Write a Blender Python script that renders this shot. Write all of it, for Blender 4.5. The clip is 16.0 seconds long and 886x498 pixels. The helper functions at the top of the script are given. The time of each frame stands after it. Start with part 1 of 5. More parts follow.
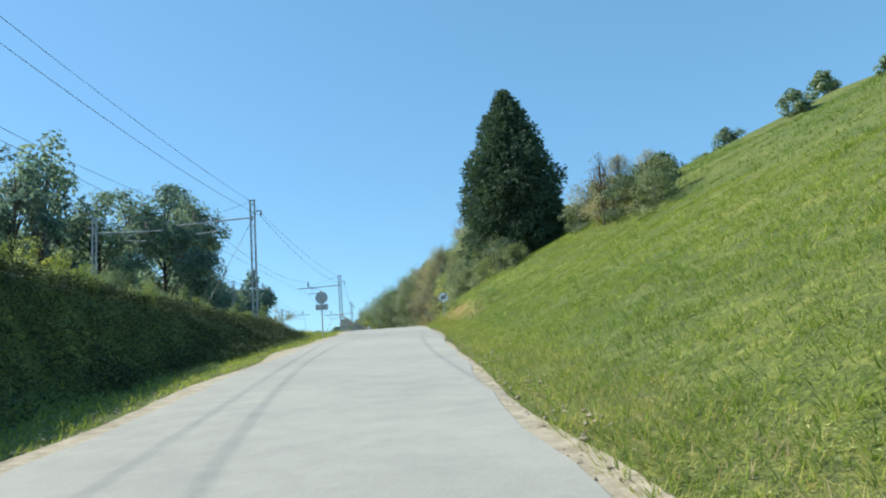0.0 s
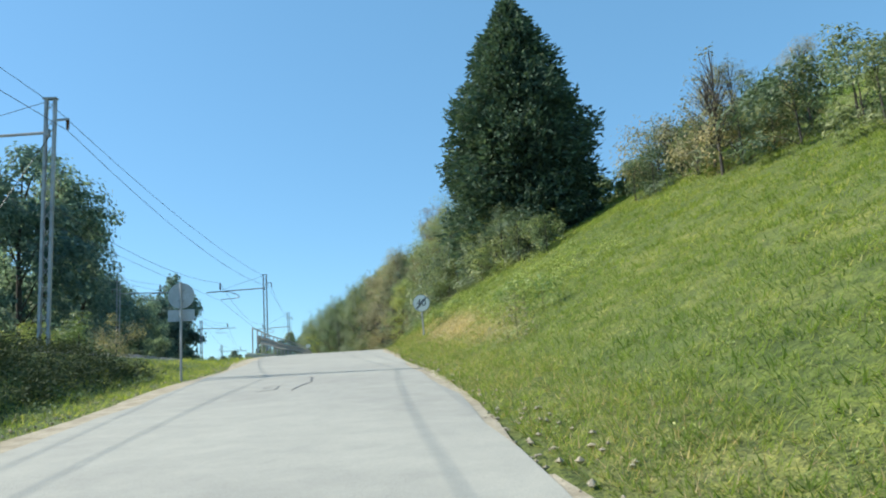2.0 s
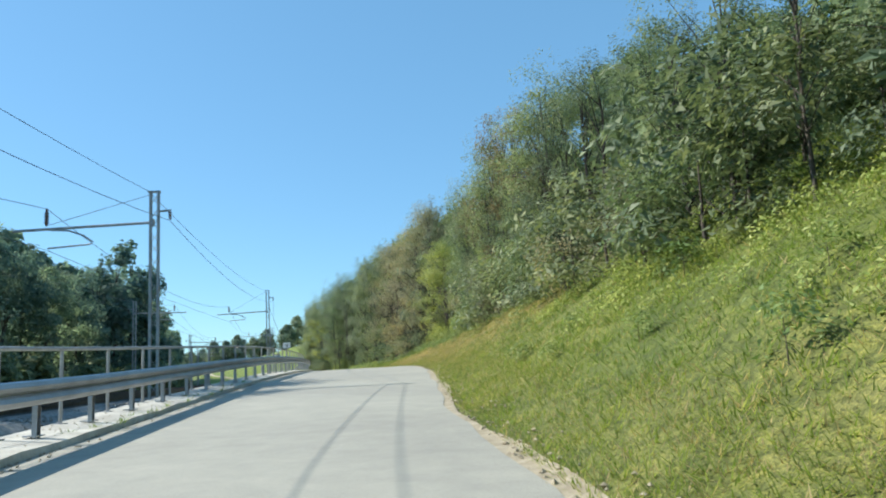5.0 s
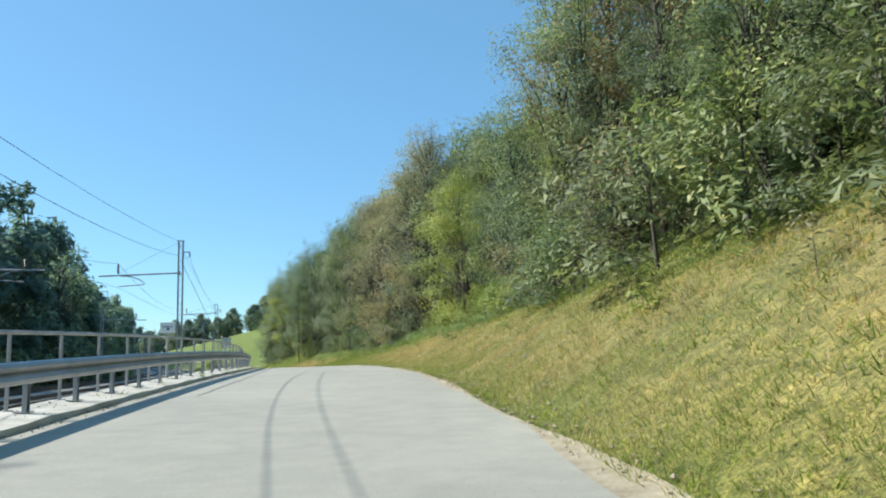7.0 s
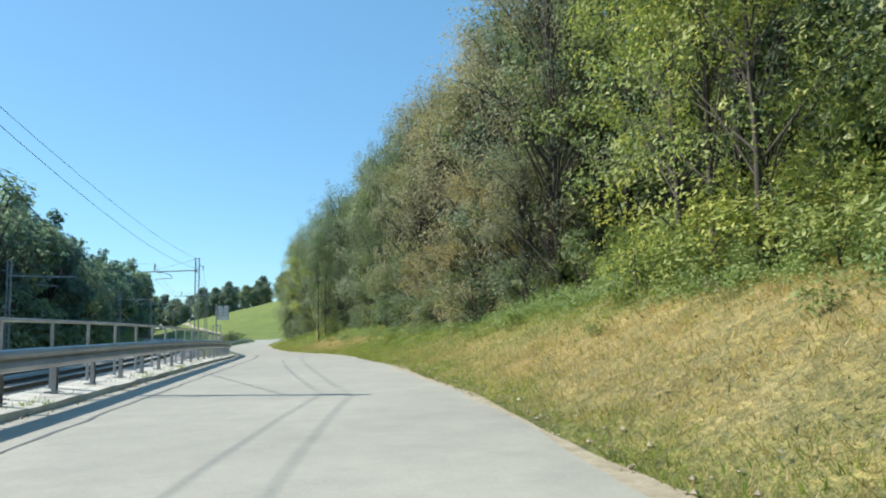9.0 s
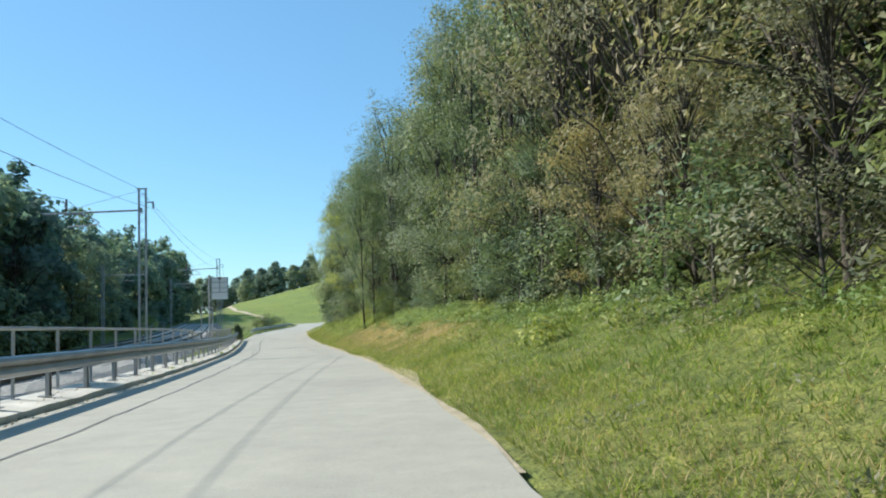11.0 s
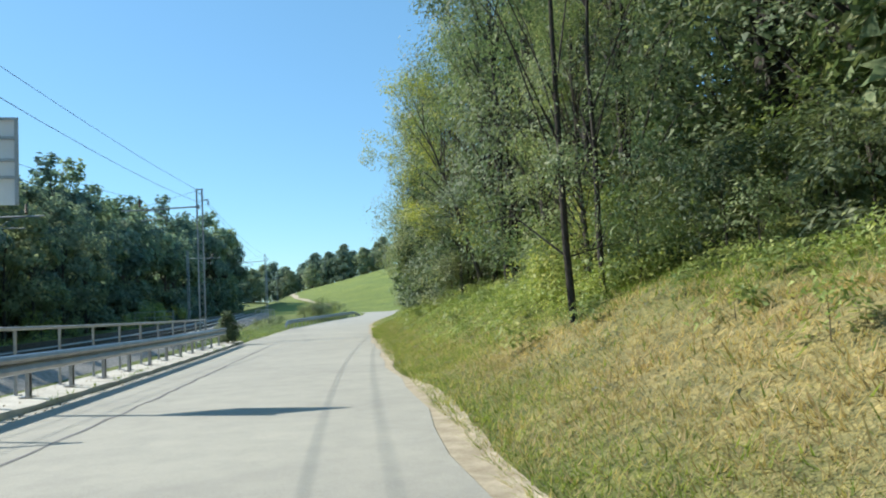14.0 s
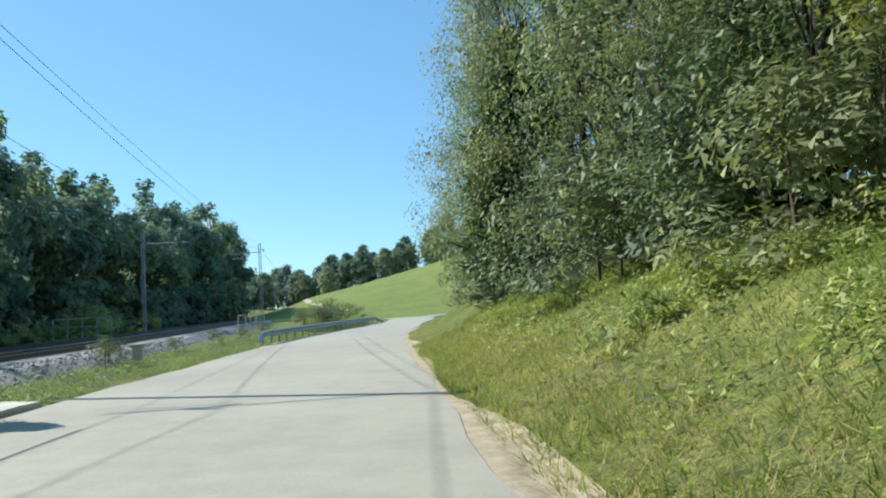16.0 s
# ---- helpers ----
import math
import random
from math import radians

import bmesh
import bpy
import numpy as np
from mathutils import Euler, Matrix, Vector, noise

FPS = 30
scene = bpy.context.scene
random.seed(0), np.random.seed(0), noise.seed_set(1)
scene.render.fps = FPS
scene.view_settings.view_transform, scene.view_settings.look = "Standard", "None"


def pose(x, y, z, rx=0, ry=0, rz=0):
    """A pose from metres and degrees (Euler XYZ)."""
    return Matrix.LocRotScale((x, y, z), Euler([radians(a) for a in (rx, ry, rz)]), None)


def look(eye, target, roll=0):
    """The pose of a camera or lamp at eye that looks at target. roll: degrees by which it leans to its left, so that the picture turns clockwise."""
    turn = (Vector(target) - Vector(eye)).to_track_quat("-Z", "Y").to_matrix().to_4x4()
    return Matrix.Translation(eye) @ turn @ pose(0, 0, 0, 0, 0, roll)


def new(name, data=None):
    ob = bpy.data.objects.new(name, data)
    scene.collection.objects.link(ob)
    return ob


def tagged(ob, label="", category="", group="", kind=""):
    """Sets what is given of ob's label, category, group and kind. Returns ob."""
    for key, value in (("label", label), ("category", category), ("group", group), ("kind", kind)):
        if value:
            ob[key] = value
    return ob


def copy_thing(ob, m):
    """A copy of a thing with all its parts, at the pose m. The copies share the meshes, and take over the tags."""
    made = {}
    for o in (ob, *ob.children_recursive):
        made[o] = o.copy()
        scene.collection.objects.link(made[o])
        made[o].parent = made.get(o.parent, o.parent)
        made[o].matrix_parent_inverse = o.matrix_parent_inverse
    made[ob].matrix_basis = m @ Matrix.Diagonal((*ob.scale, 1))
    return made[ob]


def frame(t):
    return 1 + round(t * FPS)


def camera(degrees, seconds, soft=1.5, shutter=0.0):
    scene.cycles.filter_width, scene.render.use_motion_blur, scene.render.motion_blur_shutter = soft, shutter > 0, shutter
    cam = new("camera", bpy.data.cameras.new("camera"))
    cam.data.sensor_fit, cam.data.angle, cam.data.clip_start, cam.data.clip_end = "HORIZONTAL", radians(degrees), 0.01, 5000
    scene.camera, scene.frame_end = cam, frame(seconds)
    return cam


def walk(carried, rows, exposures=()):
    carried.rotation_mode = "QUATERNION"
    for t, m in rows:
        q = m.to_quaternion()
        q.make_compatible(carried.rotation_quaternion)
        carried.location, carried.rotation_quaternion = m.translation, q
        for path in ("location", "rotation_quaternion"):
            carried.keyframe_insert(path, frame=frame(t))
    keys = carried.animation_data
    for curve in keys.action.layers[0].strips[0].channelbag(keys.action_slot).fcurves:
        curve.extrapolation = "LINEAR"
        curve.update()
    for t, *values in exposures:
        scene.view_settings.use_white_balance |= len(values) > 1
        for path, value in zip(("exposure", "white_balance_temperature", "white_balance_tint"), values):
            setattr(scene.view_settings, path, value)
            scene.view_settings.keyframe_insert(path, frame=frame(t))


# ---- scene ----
cam = camera(61.53, 16.0, soft=2.0)


def row(t, x, y, z, yaw, pitch, roll):
    """A pose from a place, a heading to the left of +y, a pitch up and a lean, in degrees."""
    a, b = radians(yaw), radians(pitch)
    eye = Vector((x, y, z))
    return t, look(eye, eye + Vector((-math.sin(a) * math.cos(b), math.cos(a) * math.cos(b), math.sin(b))), roll)


PATH = [
    row(0.0, 0.00, -0.00, 0.00, 0.00, 9.58, -4.20),
    row(0.5, -0.42, 4.64, 0.39, -1.78, 9.83, -4.34),
    row(1.0, -0.72, 9.29, 0.81, -3.05, 10.09, -4.32),
    row(1.5, -0.93, 13.91, 1.24, -3.67, 10.24, -4.09),
    row(2.0, -1.11, 18.55, 1.67, -3.91, 10.40, -3.84),
    row(2.5, -1.31, 23.28, 2.12, -3.90, 10.43, -3.72),
    row(3.0, -1.53, 28.16, 2.58, -3.64, 10.32, -3.70),
    row(3.5, -1.80, 33.14, 3.02, -3.36, 10.18, -3.68),
    row(4.0, -2.12, 38.16, 3.46, -3.00, 10.04, -3.68),
    row(4.5, -2.43, 43.05, 3.91, -2.81, 9.89, -3.47),
    row(5.0, -2.75, 47.91, 4.33, -2.92, 9.26, -3.24),
    row(5.5, -3.04, 52.83, 4.59, -3.33, 8.44, -3.04),
    row(6.0, -3.30, 57.89, 4.75, -3.95, 8.19, -2.82),
    row(6.5, -3.50, 63.19, 4.94, -4.54, 8.50, -2.47),
    row(7.0, -3.68, 68.80, 5.22, -4.75, 8.07, -1.83),
    row(7.5, -3.83, 74.70, 5.43, -4.62, 7.57, -1.46),
    row(8.0, -4.05, 80.80, 5.59, -4.03, 6.95, -1.38),
    row(8.5, -4.40, 87.05, 5.72, -3.09, 6.40, -1.26),
    row(9.0, -4.86, 93.46, 5.82, -1.96, 5.97, -1.10),
    row(9.5, -5.44, 99.88, 5.88, -0.82, 5.50, -0.98),
    row(10.0, -6.08, 106.22, 5.89, 0.14, 5.19, -1.36),
    row(10.5, -6.83, 112.47, 5.86, 1.06, 4.88, -1.82),
    row(11.0, -7.67, 118.63, 5.81, 2.01, 4.50, -2.14),
    row(11.5, -8.61, 124.68, 5.71, 3.03, 4.10, -2.28),
    row(12.0, -9.64, 130.63, 5.59, 4.06, 3.78, -2.32),
    row(12.5, -10.77, 136.47, 5.46, 5.04, 3.76, -2.39),
    row(13.0, -12.01, 142.30, 5.33, 5.96, 3.76, -2.60),
    row(13.5, -13.36, 148.17, 5.20, 6.80, 3.80, -2.78),
    row(14.0, -14.79, 154.12, 5.05, 7.61, 3.86, -2.92),
    row(14.5, -16.32, 160.13, 4.89, 8.27, 4.01, -3.02),
    row(15.0, -17.90, 166.11, 4.78, 8.82, 4.19, -2.95),
    row(15.5, -19.56, 172.15, 4.68, 9.11, 4.31, -2.99),
    row(16.0, -21.22, 178.21, 4.62, 9.08, 4.46, -3.30),
]
walk(cam, PATH)

# ---------------------------------------------------------------- light
SUN_EL, SUN_AZ = radians(38.7), math.atan2(-0.98, 0.2)   # azimuth clockwise from +y
world = bpy.data.worlds.new("sky")
scene.world = world
world.use_nodes = True
wn = world.node_tree.nodes
sky = wn.new("ShaderNodeTexSky")
sky.sky_type, sky.sun_disc = "NISHITA", False
sky.sun_elevation, sky.sun_rotation = SUN_EL, SUN_AZ % (2 * math.pi)
sky.altitude, sky.air_density, sky.dust_density, sky.ozone_density = 300, 1.0, 0.25, 1.5
wn["Background"].inputs["Strength"].default_value = 0.123
clear = wn.new("ShaderNodeMix")
clear.data_type, clear.blend_type = "RGBA", "MULTIPLY"
clear.inputs["Factor"].default_value = 1.0
clear.inputs[7].default_value = (0.74, 1.0, 1.12, 1)
world.node_tree.links.new(sky.outputs["Color"], clear.inputs[6])
veil = wn.new("ShaderNodeMix")
veil.data_type = "RGBA"
veil.inputs["Factor"].default_value = 0.4
veil.inputs[7].default_value = (1.35, 3.45, 5.5, 1)
world.node_tree.links.new(clear.outputs[2], veil.inputs[6])
world.node_tree.links.new(veil.outputs[2], wn["Background"].inputs["Color"])
sun = new("sun", bpy.data.lights.new("sun", "SUN"))
sun.data.energy, sun.data.angle, sun.data.color = 5.0, radians(0.53), (1.0, 0.96, 0.86)
sun.matrix_world = look((-60, 40, 80), Vector((-60, 40, 80)) - Vector(
    (math.sin(SUN_AZ) * math.cos(SUN_EL), math.cos(SUN_AZ) * math.cos(SUN_EL), math.sin(SUN_EL))))
scene.view_settings.exposure = 0.45


# ---------------------------------------------------------------- materials
def material(name):
    m = bpy.data.materials.new(name)
    m.use_nodes = True
    return m, m.node_tree.nodes, m.node_tree.links, m.node_tree.nodes["Principled BSDF"]


def ramp(nodes, links, source, stops):
    r = nodes.new("ShaderNodeValToRGB")
    while len(r.color_ramp.elements) < len(stops):
        r.color_ramp.elements.new(0.5)
    for e, (p, c) in zip(r.color_ramp.elements, stops):
        e.position, e.color = p, (*c, 1)
    links.new(source, r.inputs["Fac"])
    return r.outputs["Color"]


def noisy(nodes, links, scale, detail=4, rough=0.6, stretch=None):
    c = nodes.new("ShaderNodeTexCoord")
    n = nodes.new("ShaderNodeTexNoise")
    n.inputs["Scale"].default_value, n.inputs["Detail"].default_value = scale, detail
    n.inputs["Roughness"].default_value = rough
    if stretch:
        mp = nodes.new("ShaderNodeMapping")
        mp.inputs["Scale"].default_value = stretch
        links.new(c.outputs["Object"], mp.inputs["Vector"])
        links.new(mp.outputs["Vector"], n.inputs["Vector"])
    else:
        links.new(c.outputs["Object"], n.inputs["Vector"])
    return n.outputs["Fac"]


def mix(nodes, links, fac, a, b, mode="MIX"):
    m = nodes.new("ShaderNodeMix")
    m.data_type, m.blend_type = "RGBA", mode
    for key, v in (("Factor", fac), ("A", a), ("B", b)):
        sock = [i for i in m.inputs if i.name == key and (i.type == "RGBA" or key == "Factor" and i.type == "VALUE")][0]
        if isinstance(v, (int, float)):
            sock.default_value = v
        elif isinstance(v, tuple):
            sock.default_value = (*v, 1)
        else:
            links.new(v, sock)
    return [o for o in m.outputs if o.type == "RGBA"][0]


def bump(nodes, links, bsdf, height, strength, distance):
    b = nodes.new("ShaderNodeBump")
    b.inputs["Strength"].default_value, b.inputs["Distance"].default_value = strength, distance
    links.new(height, b.inputs["Height"])
    links.new(b.outputs["Normal"], bsdf.inputs["Normal"])


def surface(name, dark, light, scale, rough, metal=0.0, fine=40.0, relief=0.004, third=None, grit=(0.7, 1.15)):
    """A mottled surface: two colours at one scale, a finer grain over it and relief from the grain."""
    m, n, l, b = material(name)
    broad = noisy(n, l, scale, 5)
    grain = noisy(n, l, fine, 6, 0.7)
    stops = [(0.3, dark), (0.7, light)] + ([(0.8, third)] if third else [])
    col = ramp(n, l, broad, stops)
    g = ramp(n, l, grain, [(0.25, (grit[0],) * 3), (0.75, (grit[1],) * 3)])
    l.new(mix(n, l, 1.0, col, g, "MULTIPLY"), b.inputs["Base Color"])
    b.inputs["Roughness"].default_value, b.inputs["Metallic"].default_value = rough, metal
    if relief:
        bump(n, l, b, grain, 0.6, relief)
    return m


def leafy(name, stops, gloss=0.5, through_light=0.34, patch=0.7, low=(0.65, 0.7, 0.65), high=(1.25, 1.2, 1.1), glow=(1.1, 1.15, 0.78), shine=0.24):
    """Leaves, each island a shade of its own, with light passing through."""
    m, n, l, b = material(name)
    geo = n.new("ShaderNodeNewGeometry")
    col = ramp(n, l, geo.outputs["Random Per Island"], stops)
    blot = noisy(n, l, patch, 5, 0.65)
    shade = ramp(n, l, blot, [(0.32, low), (0.68, high)])
    info = n.new("ShaderNodeObjectInfo")
    own = ramp(n, l, info.outputs["Random"], [(0.0, (0.68, 0.76, 0.8)), (0.5, (1.0, 1.0, 1.0)), (1.0, (1.34, 1.2, 0.95))])
    tint = mix(n, l, 1.0, mix(n, l, 1.0, col, shade, "MULTIPLY"), own, "MULTIPLY")
    l.new(tint, b.inputs["Base Color"])
    b.inputs["Roughness"].default_value, b.inputs["Specular IOR Level"].default_value = gloss, shine
    tr = n.new("ShaderNodeBsdfTranslucent")
    l.new(mix(n, l, 1.0, tint, glow, "MULTIPLY"), tr.inputs["Color"])
    ms = n.new("ShaderNodeMixShader")
    ms.inputs["Fac"].default_value = through_light
    l.new(b.outputs["BSDF"], ms.inputs[1])
    l.new(tr.outputs["BSDF"], ms.inputs[2])
    l.new(ms.outputs["Shader"], n["Material Output"].inputs["Surface"])
    return m


M_LEAF = leafy("leaf_green", [(0.0, (0.118, 0.175, 0.108)), (0.5, (0.2, 0.275, 0.155)), (0.9, (0.305, 0.37, 0.22)), (1.0, (0.44, 0.45, 0.29))])
M_LEAF_DARK = leafy("leaf_dark", [(0.0, (0.11, 0.15, 0.1)), (0.6, (0.19, 0.24, 0.152)), (1.0, (0.32, 0.36, 0.24))], 0.55, shine=0.24)
M_LEAF_BROWN = leafy("leaf_autumn", [(0.0, (0.21, 0.215, 0.145)), (0.5, (0.325, 0.315, 0.21)), (0.85, (0.4, 0.355, 0.245)), (1.0, (0.46, 0.38, 0.27))], 0.65)
M_LEAF_RUST = leafy("leaf_withered", [(0.0, (0.19, 0.16, 0.095)), (0.5, (0.3, 0.23, 0.135)), (1.0, (0.4, 0.28, 0.17))], 0.7)
M_LEAF_YELLOW = leafy("leaf_yellow", [(0.0, (0.17, 0.24, 0.085)), (0.5, (0.3, 0.37, 0.135)), (1.0, (0.49, 0.5, 0.2))])
M_WEED = leafy("weed_leaves", [(0.0, (0.17, 0.26, 0.092)), (0.5, (0.28, 0.37, 0.15)), (1.0, (0.43, 0.49, 0.23))])
# near-black leaf colour that paints shade onto the railway slope
M_SHADE_COVER = leafy("shade_cover_leaves", [(0.0, (0.035, 0.055, 0.042)), (0.6, (0.065, 0.092, 0.066)), (1.0, (0.1, 0.13, 0.09))], 0.9, 0.15, shine=0.12)
M_FLOWER = leafy("goldenrod_flowers", [(0.0, (0.5, 0.36, 0.03)), (1.0, (0.66, 0.5, 0.06))], 0.7, 0.3)
# leaves of the trees beyond the railway, lightened and blued to paint in haze
M_LEAF_HAZED = leafy("leaf_hazed", [(0.0, (0.15, 0.212, 0.185)), (0.6, (0.238, 0.308, 0.27)), (1.0, (0.325, 0.39, 0.335))], 0.75, 0.55, glow=(0.95, 1.1, 0.9))
M_NEEDLE = leafy("needles", [(0.0, (0.06, 0.1, 0.075)), (0.6, (0.1, 0.16, 0.11)), (1.0, (0.16, 0.22, 0.14))], 0.8, 0.2, shine=0.3)
# aerial haze is put into this colour: paler and bluer than the nearer leaves
M_FAR_HAZED = leafy("leaf_far_hazed", [(0.0, (0.2, 0.26, 0.225)), (0.6, (0.26, 0.32, 0.27)), (1.0, (0.31, 0.365, 0.3))], 0.9, 0.55, glow=(1.0, 1.1, 0.9))
M_GRASS = leafy("grass_blades", [(0.0, (0.145, 0.21, 0.05)), (0.5, (0.22, 0.295, 0.073)), (0.8, (0.305, 0.36, 0.11)), (1.0, (0.47, 0.44, 0.22))], 0.6, 0.55, 0.8, (0.74, 0.82, 0.76), (1.18, 1.13, 1.0))
M_DRY = leafy("dry_grass", [(0.0, (0.45, 0.37, 0.18)), (0.5, (0.62, 0.49, 0.27)), (1.0, (0.74, 0.59, 0.37))], 0.65, 0.5, 1.3, (0.75, 0.72, 0.68), (1.1, 1.05, 0.98))
M_BARK = surface("bark", (0.045, 0.04, 0.034), (0.115, 0.098, 0.08), 6, 0.9, relief=0.02, fine=25)
# darker copy of the bark: the wood's shade painted into the trunks
M_BARK_SHADED = surface("bark_shaded", (0.022, 0.02, 0.018), (0.06, 0.052, 0.045), 5, 0.95, relief=0.025, fine=20)
M_METAL = surface("galvanised_steel", (0.3, 0.31, 0.32), (0.46, 0.47, 0.48), 1.5, 0.45, 0.6, 60, 0.001)
M_MAST = surface("weathered_steel", (0.32, 0.33, 0.34), (0.5, 0.51, 0.52), 2, 0.6, 0.3, 40, 0.001)
M_WIRE = surface("copper_wire", (0.06, 0.07, 0.07), (0.1, 0.11, 0.11), 3, 0.6, 0.5, 30, 0)
M_RUST = surface("rusty_rail_steel", (0.055, 0.048, 0.042), (0.11, 0.095, 0.08), 3, 0.6, 0.5, 40, 0.001)
M_CONCRETE = surface("concrete", (0.44, 0.42, 0.37), (0.7, 0.68, 0.61), 1.6, 0.9, fine=30, relief=0.006)
M_GRAVEL = surface("pale_gravel", (0.34, 0.28, 0.19), (0.56, 0.48, 0.35), 4, 0.95, fine=35, relief=0.03)
M_BALLAST = surface("grey_ballast", (0.2, 0.2, 0.19), (0.4, 0.39, 0.37), 8, 0.95, fine=22, relief=0.05)
M_WHITE = surface("white_paint", (0.88, 0.89, 0.9), (0.94, 0.945, 0.95), 3, 0.4, fine=20, relief=0, grit=(0.95, 1.0))
M_BACK = surface("bare_aluminium", (0.4, 0.42, 0.43), (0.52, 0.54, 0.55), 4, 0.5, 0.4, 30, 0)
M_BLACK = surface("black_lettering", (0.012, 0.018, 0.034), (0.02, 0.028, 0.05), 9, 0.5, fine=20, relief=0)
M_GREY = surface("grey_bar_paint", (0.08, 0.085, 0.09), (0.12, 0.125, 0.13), 9, 0.5, fine=20, relief=0)
M_BAND = surface("slate_band_paint", (0.24, 0.26, 0.29), (0.29, 0.31, 0.34), 9, 0.5, fine=20, relief=0)
M_CERAMIC = surface("brown_insulator", (0.1, 0.05, 0.03), (0.16, 0.09, 0.06), 9, 0.25, fine=20, relief=0)


def ground_material():
    m, n, l, b = material("meadow_soil")
    broad = noisy(n, l, 0.16, 5)
    mid = noisy(n, l, 0.9, 6, 0.7)
    tuft = noisy(n, l, 4.5, 5, 0.7)
    fine = noisy(n, l, 18, 6, 0.75)
    blade = noisy(n, l, 55, 4, 0.7, (1.0, 1.0, 0.3))
    green = ramp(n, l, mid, [(0.3, (0.075, 0.105, 0.022)), (0.5, (0.11, 0.14, 0.03)), (0.68, (0.165, 0.18, 0.05))])
    dry = ramp(n, l, mid, [(0.3, (0.19, 0.16, 0.07)), (0.55, (0.27, 0.22, 0.105)), (0.7, (0.36, 0.285, 0.15))])
    col = n.new("ShaderNodeAttribute")
    col.attribute_name = "dry"
    c = mix(n, l, col.outputs["Fac"], green, dry)
    field = n.new("ShaderNodeAttribute")
    field.attribute_name = "lush"
    c = mix(n, l, field.outputs["Fac"], c, ramp(n, l, mid, [(0.3, (0.13, 0.175, 0.032)), (0.7, (0.175, 0.215, 0.05))]))
    c = mix(n, l, 1.0, c, ramp(n, l, broad, [(0.35, (0.78, 0.86, 0.8)), (0.65, (1.2, 1.13, 1.0))]), "MULTIPLY")
    c = mix(n, l, 1.0, c, ramp(n, l, tuft, [(0.3, (0.5, 0.58, 0.5)), (0.48, (0.95, 0.97, 0.95)), (0.68, (1.5, 1.42, 1.3))]), "MULTIPLY")
    c = mix(n, l, 1.0, c, ramp(n, l, fine, [(0.32, (0.6, 0.65, 0.55)), (0.5, (1.0, 1.0, 1.0)), (0.7, (1.4, 1.35, 1.3))]), "MULTIPLY")
    c = mix(n, l, 1.0, c, ramp(n, l, blade, [(0.35, (0.65, 0.7, 0.65)), (0.65, (1.4, 1.35, 1.3))]), "MULTIPLY")
    l.new(c, b.inputs["Base Color"])
    b.inputs["Roughness"].default_value = 0.95
    bump(n, l, b, tuft, 0.9, 0.16)
    return m


def asphalt_material():
    m, n, l, b = material("worn_pale_asphalt")
    broad = noisy(n, l, 0.25, 4)
    mid = noisy(n, l, 2.2, 5, 0.65)
    fine = noisy(n, l, 90, 3, 0.8)
    c = ramp(n, l, broad, [(0.3, (0.335, 0.325, 0.285)), (0.7, (0.41, 0.398, 0.342))])
    c = mix(n, l, 1.0, c, ramp(n, l, mid, [(0.3, (0.88, 0.88, 0.88)), (0.7, (1.07, 1.06, 1.04))]), "MULTIPLY")
    c = mix(n, l, 1.0, c, ramp(n, l, fine, [(0.3, (0.75, 0.75, 0.76)), (0.7, (1.2, 1.2, 1.18))]), "MULTIPLY")
    l.new(c, b.inputs["Base Color"])
    b.inputs["Roughness"].default_value = 0.85
    bump(n, l, b, fine, 0.4, 0.006)
    return m


M_GROUND, M_ASPHALT = ground_material(), asphalt_material()
M_SEAL = surface("dark_crack_sealant", (0.1, 0.1, 0.1), (0.17, 0.165, 0.16), 5, 0.7, fine=40, relief=0.002)


# ---------------------------------------------------------------- builders
def mesh_object(name, verts, faces, mat, parent=None, label="", smooth=False):
    """One mesh object from arrays of corners and of faces with three or four corners each."""
    me = bpy.data.meshes.new(name)
    verts, faces = np.asarray(verts, np.float32), np.asarray(faces, np.int32)
    k = faces.shape[1]
    me.vertices.add(len(verts))
    me.vertices.foreach_set("co", verts.ravel())
    me.loops.add(faces.size)
    me.loops.foreach_set("vertex_index", faces.ravel())
    me.polygons.add(len(faces))
    me.polygons.foreach_set("loop_start", np.arange(0, faces.size, k, dtype=np.int32))
    me.polygons.foreach_set("loop_total", np.full(len(faces), k, np.int32))
    me.polygons.foreach_set("use_smooth", np.full(len(faces), smooth))
    me.update(calc_edges=True)
    me.materials.append(mat)
    ob = new(name, me)
    if parent:
        ob.parent = parent
    if label:
        ob["label"] = label
    return ob


def part(name, bm, mat, parent=None, label=""):
    me = bpy.data.meshes.new(name)
    bm.to_mesh(me)
    bm.free()
    me.materials.append(mat)
    ob = new(name, me)
    if parent:
        ob.parent = parent
    if label:
        ob["label"] = label
    return ob


def bar(bm, a, b, w, h=None, bevel=0.0):
    """A bar of rectangular section from a to b."""
    a, b = Vector(a), Vector(b)
    d = b - a
    r = bmesh.ops.create_cube(bm, size=1)
    q = d.to_track_quat("Z", "Y").to_matrix().to_4x4()
    m = Matrix.Translation((a + b) / 2) @ q @ Matrix.Diagonal((w, h or w, d.length, 1))
    bmesh.ops.transform(bm, matrix=m, verts=r["verts"])
    if bevel:
        es = list({e for v in r["verts"] for e in v.link_edges})
        bmesh.ops.bevel(bm, geom=es, offset=bevel, segments=1, affect="EDGES")


def rod(bm, a, b, r1, r2=None, sides=8):
    a, b = Vector(a), Vector(b)
    d = b - a
    q = d.to_track_quat("Z", "Y").to_matrix().to_4x4()
    bmesh.ops.create_cone(bm, cap_ends=True, segments=sides, radius1=r1, radius2=r1 if r2 is None else r2, depth=d.length,
                          matrix=Matrix.Translation((a + b) / 2) @ q)


